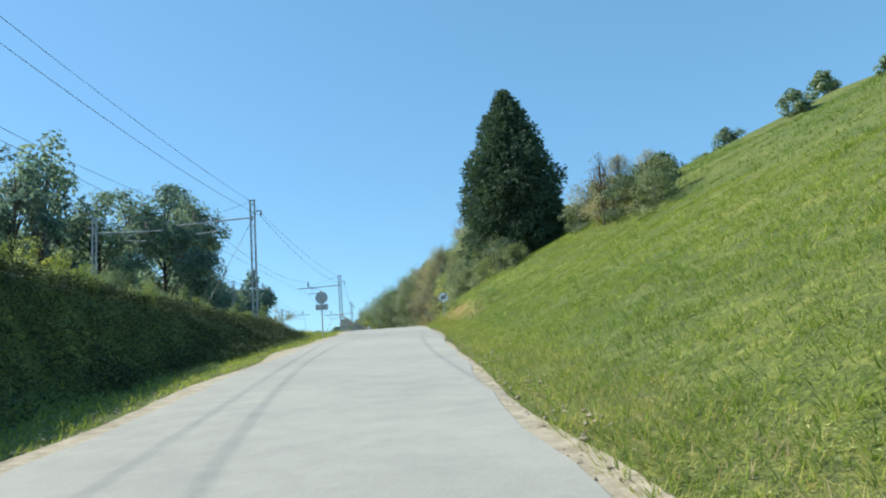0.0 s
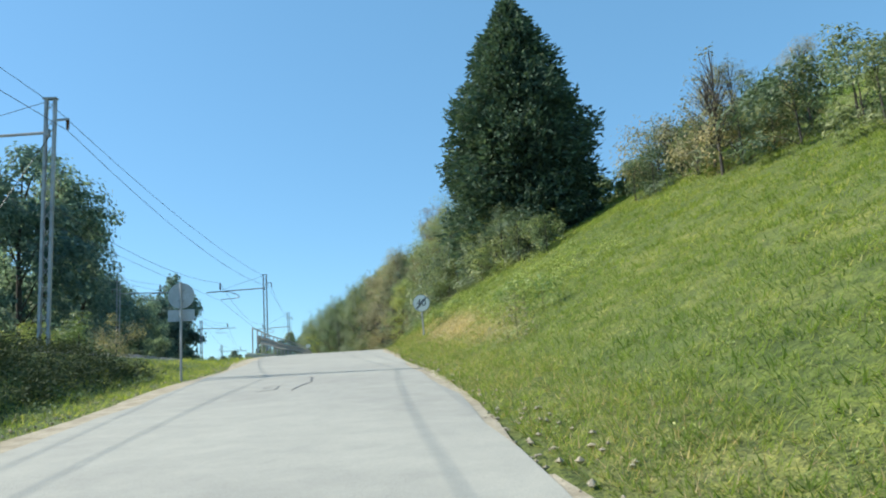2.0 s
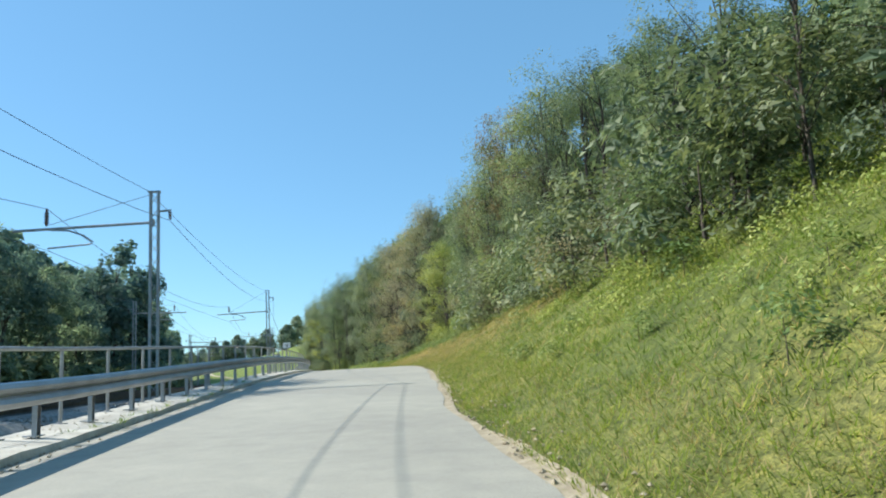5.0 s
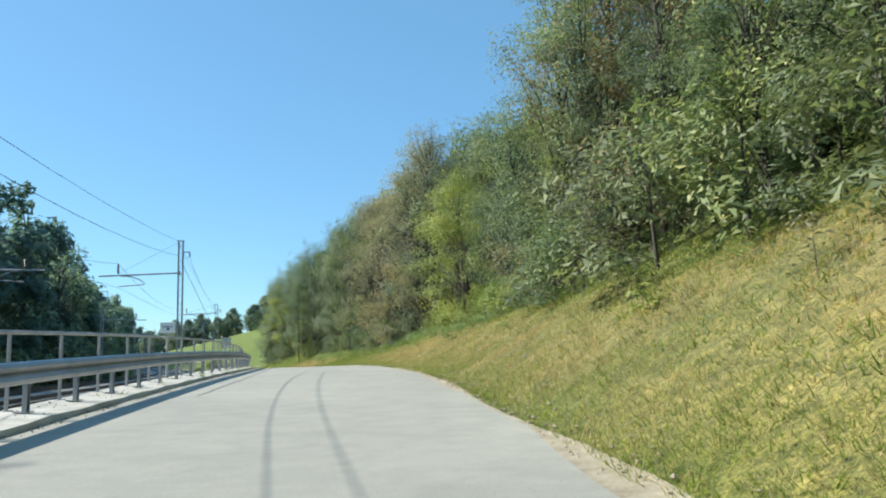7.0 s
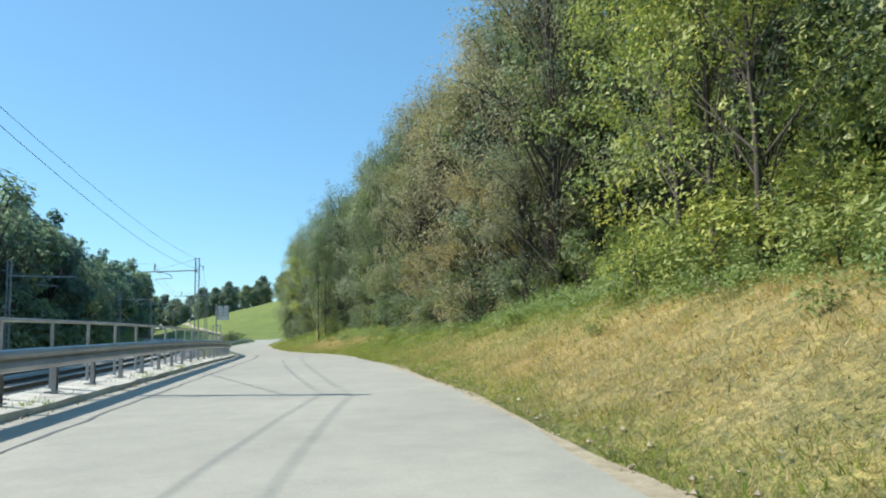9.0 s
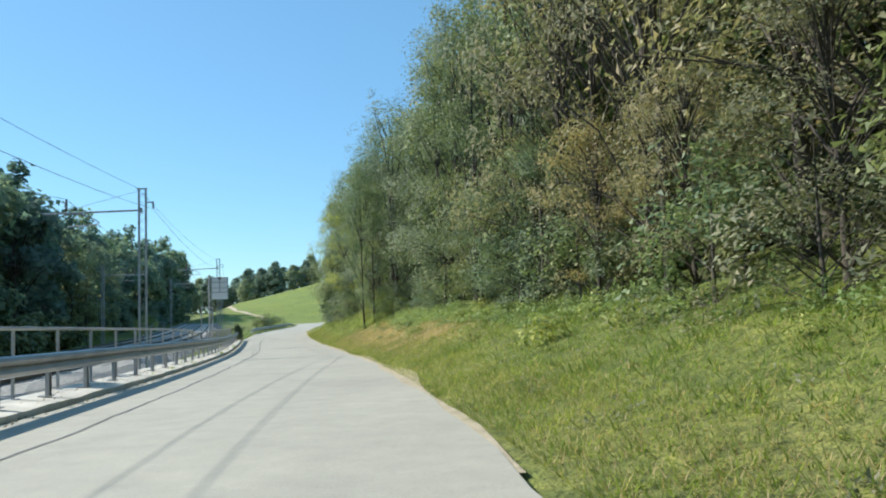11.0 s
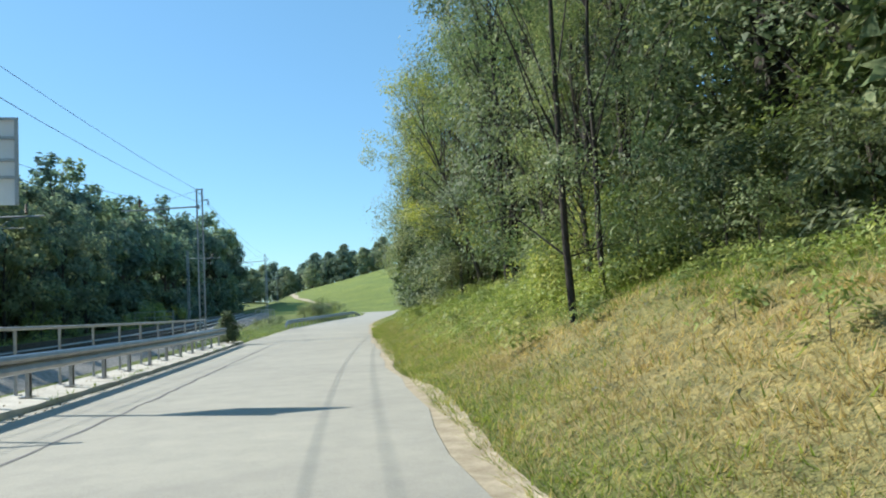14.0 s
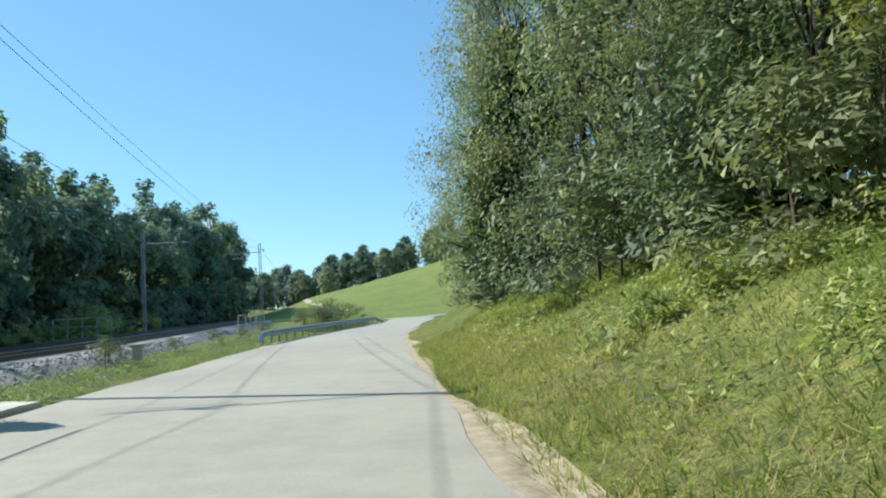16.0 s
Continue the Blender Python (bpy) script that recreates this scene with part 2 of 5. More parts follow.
def empty(name, m=Matrix()):
    ob = new(name)
    ob.matrix_world = m
    return ob


# ---------------------------------------------------------------- plan: a base line with stations s and offsets d (right of it positive)
BASE = np.array([(8.2, -90.0, -6.2), (5.4, -60.0, -4.4), (2.6, -30.0, -3.1), (0, 0.2, -1.08), (-1.2, 20.2, 0.73), (-2.2, 40.1, 2.53), (-2.8, 50.0, 3.34), (-3.35, 60.1, 3.74),
                 (-4.05, 80.1, 4.48), (-5.45, 100.0, 4.78), (-7.9, 119.9, 4.69), (-11.4, 139.6, 4.29), (-16.0, 159.0, 3.82),
                 (-21.25, 178.3, 3.52), (-26.6, 197.6, 3.4), (-31.9, 216.9, 3.35), (-48, 275, 3.5), (-80, 391, 4.0), (-160, 682, 6)])
_c = np.r_[0, np.cumsum(np.hypot(*np.diff(BASE[:, :2], axis=0).T))]
BASE_S = _c - _c[3]


def spline(xs, ys, x):
    """A smooth curve through the points (a cubic with slopes from the neighbours)."""
    xs, ys, x = np.asarray(xs, float), np.asarray(ys, float), np.asarray(x, float)
    k = np.clip(np.searchsorted(xs, x) - 1, 0, len(xs) - 2)
    sl = np.diff(ys) / np.diff(xs)
    m = np.r_[sl[0], (sl[1:] * np.diff(xs)[:-1] + sl[:-1] * np.diff(xs)[1:]) / (xs[2:] - xs[:-2]), sl[-1]]
    h = xs[k + 1] - xs[k]
    t = (x - xs[k]) / h
    return ((2 * t**3 - 3 * t**2 + 1) * ys[k] + (t**3 - 2 * t**2 + t) * h * m[k]
            + (-2 * t**3 + 3 * t**2) * ys[k + 1] + (t**3 - t**2) * h * m[k + 1])


def base_xy(s, d):
    s, d = np.asarray(s, float), np.asarray(d, float)
    x, y = spline(BASE_S, BASE[:, 0], s), spline(BASE_S, BASE[:, 1], s)
    dx = spline(BASE_S, BASE[:, 0], s + 0.5) - spline(BASE_S, BASE[:, 0], s - 0.5)
    dy = spline(BASE_S, BASE[:, 1], s + 0.5) - spline(BASE_S, BASE[:, 1], s - 0.5)
    q = np.hypot(dx, dy)
    return x + d * dy / q, y - d * dx / q


def road_z(s):
    return spline(BASE_S, BASE[:, 2], s)


# road edges, right and left of the base line, and where the far road bends
EDGE_S = [-90, 0, 15, 30, 45, 60, 75, 90, 105, 120, 135, 150, 170, 190, 203, 217, 228, 243, 258, 275, 290, 305, 325, 350, 400, 2300]
EDGE_R = [1.0, 1.0, 1.18, 1.28, 0.95, 1.2, 1.7, 2.0, 1.72, 1.25, 1.0, 0.76, 0.7, 0.98, 1.36, 1.9, 3.0, 4.9, 7.3, 9.0, 7.5, 3.5, -2.5, -8.5, -14, -14]
EDGE_L = [-3.1, -3.1, -3.5, -3.5, -3.5, -3.9, -4.15, -4.2, -4.05, -4.3, -4.5, -4.7, -4.9, -5.1, -4.7, -4.3, -2.9, -0.6, 2.3, 3.4, 1.5, -2.5, -8.5, -14.5, -20, -20]


def edge_r(s):
    return np.interp(s, EDGE_S, EDGE_R)


def edge_l(s):
    return np.interp(s, EDGE_S, EDGE_L)


# height of the bank over the road by station and distance from the road's right edge
BANK_S = [-90, 0, 30, 45, 60, 80, 105, 125, 150, 175, 195, 220, 250, 285]
BANK_D = [0, 0.5, 1.5, 3, 5, 7, 11, 19, 39, 90, 300]
BANK = np.array([
    (0, .1, .35, .95, 1.8, 2.7, 4.6, 8.4, 16, 22, 26), (0, .1, .35, .95, 1.8, 2.7, 4.7, 8.9, 18.6, 27, 31), (0, .1, .4, 1.1, 2.1, 3.0, 5.0, 9.2, 18.8, 28, 33),
    (0, .12, .6, 1.7, 2.9, 3.9, 5.9, 9.4, 16, 24, 30), (0, .12, .7, 1.8, 3.1, 4.2, 6.3, 10.4, 19, 27, 32), (0, .1, .75, 1.75, 3.0, 4.1, 6.0, 9.4, 17.5, 26, 31),
    (0, .1, .55, 1.3, 2.1, 2.9, 4.4, 6.8, 11, 18, 24), (0, .1, .4, .95, 1.5, 2.1, 3.3, 5.4, 10, 17, 24), (0, .1, .45, 1.15, 1.5, 1.9, 2.7, 4.4, 9, 16, 24),
    (0, .1, .5, 1.4, 2.0, 2.5, 3.5, 5.2, 9, 16, 24), (0, .1, .5, 1.4, 2.1, 2.6, 3.6, 5.4, 9, 16, 24), (0, .1, .4, 1.3, 2.1, 2.7, 3.7, 5.6, 9.6, 17, 24),
    (0, .1, .2, .4, .7, 1.0, 1.7, 3.2, 7, 15, 24), (0, .05, .1, .15, .2, .25, .4, .8, 2, 7, 16)])


def bank(s, e):
    """Height over the road at station s, e metres outside the right edge."""
    s, e = np.broadcast_arrays(np.asarray(s, float), np.asarray(e, float))
    ks = np.clip(np.searchsorted(BANK_S, s) - 1, 0, len(BANK_S) - 2)
    fs = np.clip((s - np.take(BANK_S, ks)) / (np.take(BANK_S, ks + 1) - np.take(BANK_S, ks)), 0, 1)
    fs = fs * fs * (3 - 2 * fs)
    kd = np.clip(np.searchsorted(BANK_D, e) - 1, 0, len(BANK_D) - 2)
    fd = np.clip((e - np.take(BANK_D, kd)) / (np.take(BANK_D, kd + 1) - np.take(BANK_D, kd)), 0, 1)
    return ((1 - fs) * ((1 - fd) * BANK[ks, kd] + fd * BANK[ks, kd + 1]) + fs * ((1 - fd) * BANK[ks + 1, kd] + fd * BANK[ks + 1, kd + 1]))


# the railway: nearer track's middle line and its rail height
RAIL = np.array([(-12.6, -120, 1.9), (-12.4, -40, 2.7), (-12.4, 0, 3.15), (-12.6, 37, 3.6), (-13.5, 69, 4.0), (-17.0, 107, 4.2), (-24.2, 148, 4.1), (-35.4, 189.5, 3.95),
                 (-56.4, 253, 4.2), (-95, 362, 4.8), (-150, 500, 5.6)])
_r = np.r_[0, np.cumsum(np.hypot(*np.diff(RAIL[:, :2], axis=0).T))]
RAIL_S = _r - _r[3]


def rail_at(u, off=0.0, dz=0.0):
    """A place on the railway: u metres along it, off metres to its right."""
    u = np.asarray(u, float)
    x, y, z = (spline(RAIL_S, RAIL[:, i], u) for i in range(3))
    dx = spline(RAIL_S, RAIL[:, 0], u + 0.5) - spline(RAIL_S, RAIL[:, 0], u - 0.5)
    dy = spline(RAIL_S, RAIL[:, 1], u + 0.5) - spline(RAIL_S, RAIL[:, 1], u - 0.5)
    q = np.hypot(dx, dy)
    return np.stack([x + off * dy / q, y - off * dx / q, z + dz + 0 * x], -1)


_us = np.arange(-120, 420, 1.0)
_rp = rail_at(_us)


def rail_near(s):
    """Offset of the near track's middle from the base line at station s, and the rail height there."""
    bx, by = base_xy(s, 0 * np.asarray(s, float))
    k = np.argmin((by[..., None] - _rp[:, 1]) ** 2, -1)
    # distance along the base line's normal
    ox, oy = base_xy(s, 0 * np.asarray(s, float) - 1)
    nx, ny = bx - ox, by - oy
    return (_rp[k, 0] - bx) * nx + (_rp[k, 1] - by) * ny, _rp[k, 2]


def ramp01(x, a, b):
    t = np.clip((np.asarray(x, float) - a) / (b - a), 0, 1)
    return t * t * (3 - 2 * t)


def lumps(x, y, size, seed=0.0):
    """Cheap smooth unevenness, about -1 to 1."""
    x, y = np.asarray(x) / size + seed, np.asarray(y) / size - seed
    return (np.sin(x * 2.1 + 1.3 * np.sin(y * 1.7)) + np.sin(y * 2.6 + 1.1 * np.sin(x * 1.9 + 2)) + np.sin((x + y) * 1.3 + 4)) / 3


def ground_height(s, d):
    """Height of the ground at station s and offset d."""
    s, d = np.broadcast_arrays(np.asarray(s, float), np.asarray(d, float))
    zr = road_z(s)
    er, el = edge_r(s), edge_l(s)
    h = zr - 0.06 + 0 * d
    right = d > er
    b = bank(s, d - er)
    b = b + np.clip((d - er) / 4, 0, 1) * (0.10 * lumps(s, d, 1.6) + 0.05 * lumps(s, d, 0.6, 3))
    h = np.where(right, zr - 0.06 + np.maximum(b, 0), h)
    # left: verge, then the railway's level
    rd, rz = rail_near(s)
    e = el - d
    bed = rz - 0.55
    start = np.interp(s, [20, 45, 190, 205], [1.75, 0.95, 0.95, 1.2])
    width = np.interp(s, [0, 30, 45, 60, 190, 215], [3.2, 3.0, 2.2, 1.4, 1.6, 2.6])
    k = ramp01(e, start, start + width)
    left = (1 - k) * (zr - 0.06 + 0.0) + k * bed
    far = ramp01(-(d - rd), 7, 14)
    left = left + far * (0.35 * lumps(s, d, 9))
    left = left + ramp01(-(d - rd), 60, 300) * 10
    h = np.where(d < el, left, h)
    # the field's hill beyond the bend
    hill = ramp01(s, 280, 415) * np.clip(6.3 + 0.18 * (d + 13), 0, 24) * ramp01(d, -29, -13)
    h = h + hill + ramp01(s, 300, 460) * 3 * (1 - ramp01(d, -34, -12))
    return h


def put(s, d, dz=0.0):
    x, y = base_xy(s, d)
    return Vector((float(x), float(y), float(ground_height(s, d)) + dz))


def spot(s, d, h):
    """A place h metres over the road's height at station s."""
    x, y = base_xy(s, d)
    return Vector((float(x), float(y), float(road_z(s)) + h))


def heading(s):
    a, b = base_xy(s - 1, 0), base_xy(s + 1, 0)
    return math.degrees(math.atan2(-(b[0] - a[0]), b[1] - a[1]))


# dry patches of the bank: station and its spread, distance from the road and its spread, strength
DRY = [(92, 30, 2.2, 1.8, 0.3), (41.5, 3.4, 1.9, 0.6, 1.4), (35.5, 2, 2.0, 0.5, 0.6), (48.5, 4, 1.8, 0.9, 0.55), (73, 6, 3.4, 1.2, 0.9), (82, 7, 1.8, 1.2, 0.55),
       (92, 6, 2.2, 1.2, 0.6), (101.5, 5, 2.3, 1.5, 1.3), (112, 8, 1.6, 1.0, 0.55), (147, 7, 2.5, 0.8, 1.5), (144, 4, 1.2, 0.5, 0.5),
       (160, 4.5, 2.4, 1.4, 1.35), (165.5, 2, 1.6, 0.7, 0.8), (153, 6, 2.0, 1.3, 1.0), (175, 9, 1.5, 0.9, 0.45), (195, 10, 1.6, 1.0, 0.4)]


def dryness(s, d):
    """Where the bank's grass is dry: patches along the foot of the shrubs and on the cut face."""
    e = d - edge_r(s)
    f = 0.22 * ramp01(e, 0.1, 0.3) * (1 - ramp01(e, 0.9, 1.8)) + 0 * s
    for s_, ds, e_, de, amount in DRY:
        f = f + amount * np.exp(-((s - s_) / ds) ** 2 - ((e - e_) / de) ** 2)
    return np.clip(f * (0.5 + 0.75 * (0.5 + 0.5 * lumps(s, d, 1.1, 7))), 0, 1) * (d > 0)


# ---------------------------------------------------------------- ground, road
def sheet(name, ss, ds_of, z_of, mat, label, category, kind="structure"):
    """A strip of ground: for each station a row of offsets."""
    rows, cols = len(ss), len(ds_of(ss[0]))
    d = np.array([ds_of(s) for s in ss])
    s = np.repeat(np.asarray(ss, float)[:, None], cols, 1)
    x, y = base_xy(s, d)
    v = np.stack([x, y, z_of(s, d)], -1).reshape(-1, 3)
    i = np.arange(rows * cols).reshape(rows, cols)
    f = np.stack([i[:-1, :-1], i[:-1, 1:], i[1:, 1:], i[1:, :-1]], -1).reshape(-1, 4)
    ob = mesh_object(name, v, f, mat, smooth=True)
    tagged(ob, label, category, kind=kind)
    return ob, s, d


ss = np.r_[np.arange(-88, -20, 4), np.arange(-20, 230, 1.0), np.arange(230, 320, 3), np.geomspace(320, 2200, 40)]
side = np.r_[0.02, 0.25, 0.5, 0.8, np.arange(1.1, 8, 0.35), np.arange(8, 22, 1), np.geomspace(22, 1800, 36)]
left_side = np.r_[0.02, np.arange(0.3, 7, 0.3), np.arange(7, 30, 1), np.geomspace(30, 1800, 32)]


def ground_row(s):
    er, el = float(edge_r(s)), float(edge_l(s))
    return np.r_[(el - left_side)[::-1], np.linspace(el + 0.1, er - 0.1, 5), er + side]


ground, gs, gd = sheet("ground", ss, ground_row, ground_height, M_GROUND, "grassy hillside and verge with dry yellow patches", "ground")
att = ground.data.attributes.new("dry", "FLOAT", "POINT")
att.data.foreach_set("value", dryness(gs, gd).astype(np.float32).ravel())
att = ground.data.attributes.new("lush", "FLOAT", "POINT")
att.data.foreach_set("value", (ramp01(gs, 268, 276) * ramp01(gd, -16, -13)).astype(np.float32).ravel())

road_ss = np.r_[np.arange(-88, 284, 1.5)]
wig = {float(s): (0.05 * math.sin(s * 1.7) + 0.04 * math.sin(s * 0.63 + 1), 0.05 * math.sin(s * 1.3 + 2) + 0.05 * math.sin(s * 0.5)) for s in road_ss}
road, _, _ = sheet("road", road_ss, lambda s: np.linspace(edge_l(s) + wig[float(s)][0], edge_r(s) + wig[float(s)][1], 9),
                   lambda s, d: np.maximum(road_z(s), ground_height(s, d) * (s > 278) + 0.06 - 99 * (s <= 278)), M_ASPHALT, "narrow pale worn asphalt country road", "road")
sheet("road", np.arange(275.5, 283.3, 1.5), lambda s: np.linspace(float(edge_r(s)) - 0.2, 34, 14), lambda s, d: ground_height(s, d) + 0.09, M_ASPHALT, "pale asphalt road turning away behind the bank", "road")
sheet("field_track", np.arange(316, 400, 2.0), lambda s: np.linspace(edge_l(s) + 2.0, edge_l(s) + 3.4 + 0.3 * math.sin(s * 0.3), 3), lambda s, d: ground_height(s, d) + 0.06, M_GRAVEL, "narrow pale gravel track along the field", "track")

# ---------------------------------------------------------------- plants
rng = np.random.default_rng(5)


def leaf_quads(centres, normals, size, rng, length=1.5, fold=0.25):
    """Leaves as pairs of triangles folded along the rib: centres, facing, size."""
    n = len(centres)
    a = rng.normal(size=(n, 3))
    t = np.cross(normals, a)
    t /= np.linalg.norm(t, axis=1, keepdims=True) + 1e-9
    b = np.cross(normals, t)
    sz = (size * rng.uniform(0.6, 1.25, n))[:, None]
    p0 = centres - t * sz * length / 2
    p1 = centres + t * sz * length / 2
    q0 = centres - t * sz * 0.15 + b * sz * 0.42 + normals * sz * fold
    q1 = centres - t * sz * 0.15 - b * sz * 0.42 + normals * sz * fold
    v = np.stack([p0, q0, p1, q1], 1).reshape(-1, 3)
    i = np.arange(n)[:, None] * 4
    f = np.concatenate([i + [0, 1, 2], i + [0, 2, 3]], 1).reshape(-1, 3)
    return v, f


def leaf_tris(centres, normals, size, rng, slim=False):
    """Leaves of one face each: broad ones for distant crowns, slim pointed ones nearer."""
    n = len(centres)
    t = np.cross(normals, rng.normal(size=(n, 3)))
    t /= np.linalg.norm(t, axis=1, keepdims=True) + 1e-9
    b = np.cross(normals, t)
    sz = (size * rng.uniform(0.6, 1.3, n))[:, None]
    if slim:
        v = [centres - t * sz * 0.85, centres + t * sz * 0.85 + normals * sz * 0.1, centres - t * sz * 0.2 + b * sz * 0.62]
    else:
        v = [centres - t * sz * 0.7 - b * sz * 0.45, centres + t * sz * 0.7 - b * sz * 0.3, centres + b * sz * 0.75]
    return np.stack(v, 1).reshape(-1, 3), np.arange(n * 3).reshape(-1, 3)


def clumps_crown(rng, height, width, low, n_clump, n_leaf, clump_r, shape=1.0, flat=0.8, boughs=0, spread=0.16):
    """Clump centres gathered in boughs over an uneven ovoid crown, and the leaves round them."""
    out_c, out_n, cents = [], [], []

    def place(near):
        u = rng.uniform(0, 1) ** 0.8
        z = low + (height - low) * u
        prof = math.sin(math.pi * min(1, (0.12 + 0.88 * u)) ** shape) ** 0.7
        a = rng.uniform(0, 2 * math.pi)
        r = width / 2 * max(prof, 0.15) * math.sqrt(rng.uniform(near, 1.0)) * rng.uniform(0.75, 1.12)
        return np.array([r * math.cos(a), r * math.sin(a), z])

    hubs = [place(0.35) for _ in range(boughs)]
    for _ in range(n_clump):
        if boughs:
            h = hubs[rng.integers(boughs)]
            off = rng.normal(size=3) * width * spread * np.array([0.62, 0.62, 0.5])
            c = h + off
            c[2] = max(c[2], low)
            out = off * 0.7 + np.array([h[0], h[1], 0]) * 0.35 + np.array([0, 0, 0.5])
        else:
            c = place(0.25)
            out = np.array([c[0], c[1], 0.5])
        out = out / (np.linalg.norm(out) + 1e-9)
        cents.append(c)
        k = int(n_leaf * rng.uniform(0.6, 1.3))
        v = rng.normal(size=(k, 3))
        v /= np.linalg.norm(v, axis=1, keepdims=True)
        rad = clump_r * rng.uniform(0.7, 1.3) * rng.uniform(0.25, 1.0, (k, 1)) ** 0.6
        p = c + v * rad * np.array([1, 1, flat])
        out_c.append(p)
        nn = v * 0.45 + out * 0.75 + rng.normal(size=(k, 3)) * 0.42 + np.array([0, 0, 0.4])
        out_n.append(nn / np.linalg.norm(nn, axis=1, keepdims=True))
    p, cents = np.concatenate(out_c), np.array(cents)
    if boughs:
        k = np.array([1, 1, 0]) * (width / 2 / np.percentile(np.hypot(p[:, 0], p[:, 1]), 96)) + np.array([0, 0, height / np.percentile(p[:, 2], 99.5)])
        p, cents = p * k, cents * k
    return p, np.concatenate(out_n), cents


def tube(points, radii, sides=6):
    """A tapered limb along points."""
    pts = np.asarray(points, float)
    vs, fs = [], []
    for i, (p, r) in enumerate(zip(pts, radii)):
        d = pts[min(i + 1, len(pts) - 1)] - pts[max(i - 1, 0)]
        d = d / (np.linalg.norm(d) + 1e-9)
        a = np.cross(d, [0.3, 0.9, 0.1])
        a /= np.linalg.norm(a)
        b = np.cross(d, a)
        for k in range(sides):
            w = 2 * math.pi * k / sides
            vs.append(p + r * (math.cos(w) * a + math.sin(w) * b))
    for i in range(len(pts) - 1):
        for k in range(sides):
            fs.append((i * sides + k, i * sides + (k + 1) % sides, (i + 1) * sides + (k + 1) % sides, (i + 1) * sides + k))
    return np.array(vs), np.array(fs)


def limbs(rng, cents, height, low, r0, n_limbs, lean=0.3):
    """A bent trunk and limbs that reach into the clumps."""
    k = 7
    zs = np.linspace(-0.3, height * 0.86, k)
    xy = np.cumsum(rng.normal(size=(k, 2)) * lean * height / 60, 0)
    trunk = np.column_stack([xy - xy[0], zs])
    parts_v, parts_f = [], []
    v, f = tube(trunk, r0 * np.linspace(1.15, 0.15, k), 8 if r0 > 0.05 else 4)
    parts_v.append(v), parts_f.append(f)
    n = len(v)
    order = rng.permutation(len(cents))[:n_limbs]
    for j in order:
        c = cents[j]
        zt = np.clip(c[2] - rng.uniform(0.15, 0.35) * height, low * 0.9, height * 0.75)
        b = np.array([np.interp(zt, zs, trunk[:, 0]), np.interp(zt, zs, trunk[:, 1]), zt])
        m = (b + c) / 2 + np.array([0, 0, 0.06 * height]) * rng.uniform(0, 1)
        rr = r0 * rng.uniform(0.2, 0.38)
        v, f = tube([b, m, c], [rr, rr * 0.6, rr * 0.2], 5 if r0 > 0.05 else 3)
        parts_v.append(v), parts_f.append(f + n)
        n += len(v)
    return np.concatenate(parts_v), np.concatenate(parts_f)


def tree_model(name, seed, height, width, low, n_clump, n_leaf, leaf, clump_r, mat, label, category="tree", shape=1.0, r0=0.16, n_limbs=30, flat=0.8, distant=False, boughs=0, spread=0.16, lean=0.0, bark=None, slim=False):
    g = np.random.default_rng(seed)
    c, n, cents = clumps_crown(g, height, width, low, n_clump, n_leaf, clump_r, shape, flat, boughs, spread)
    root = empty(name)
    v, f = limbs(g, cents, height, low, r0, n_limbs)
    v[:, 0] += lean * np.maximum(v[:, 2], 0)
    c[:, 0] += lean * c[:, 2]
    mesh_object("trunk" if category == "tree" else "stem", v, f, bark or M_BARK, root, smooth=True)
    keep = c[:, 2] > -0.05
    v, f = leaf_tris(c[keep], n[keep], leaf, g, slim) if distant or slim else leaf_quads(c[keep], n[keep], leaf, g)
    mesh_object("crown" if category == "tree" else "foliage", v, f, mat, root)
    tagged(root, label, category)
    return root


used = {}


def plant(model, place, turn=0.0, size=1.0, tall=1.0, label="", group=""):
    """The model itself the first time, copies after that."""
    m = Matrix.Translation(place) @ Matrix.Rotation(turn, 4, "Z")
    if model.name in used:
        ob = copy_thing(model, m)
    else:
        used[model.name] = True
        ob = model
        ob.matrix_basis = m
    ob.scale = (size, size, size * tall)
    tagged(ob, label, group=group)
    return ob

# ---------------------------------------------------------------- trackside and roadside structure
def strip(name, ss, profile, mat, label="", category="", kind="", parent=None):
    """A body drawn along the base line: profile(s) gives (offset, height over the road) corners, closed."""
    rows = [[spot(s, d, h) for d, h in profile(s)] for s in ss]
    k = len(rows[0])
    v = np.array([[tuple(p) for p in r] for r in rows]).reshape(-1, 3)
    f = [(i * k + j, i * k + (j + 1) % k, (i + 1) * k + (j + 1) % k, (i + 1) * k + j) for i in range(len(rows) - 1) for j in range(k)]
    if k == 4:
        f += [(3, 2, 1, 0), tuple((len(rows) - 1) * k + j for j in range(4))]
    ob = mesh_object(name, v, f, mat, parent)
    return tagged(ob, label, category, kind=kind)


def shoulder(name, s0, s1, side_sign, width, label):
    g = random.Random(int(s0) + 7)
    st = np.arange(s0, s1, 0.5)
    outer = {}
    for s in st:
        fade = min(1, (s - s0) / 4, (s1 - s) / 4)
        outer[float(s)] = max(0.02, (width * (0.7 + 0.5 * math.sin(s * 0.45) * math.sin(s * 0.17 + 1)) + g.uniform(-0.02, 0.02)) * fade)

    def ds(s):
        e = float(edge_r(s) if side_sign > 0 else edge_l(s))
        return e + side_sign * np.linspace(-0.12, outer[float(s)], 5)
    ob, a, b = sheet(name, st, ds, lambda s, d: np.maximum(ground_height(s, d) + 0.014, road_z(s) - 0.009 + 0 * d), M_GRAVEL, label, "gravel")
    return ob


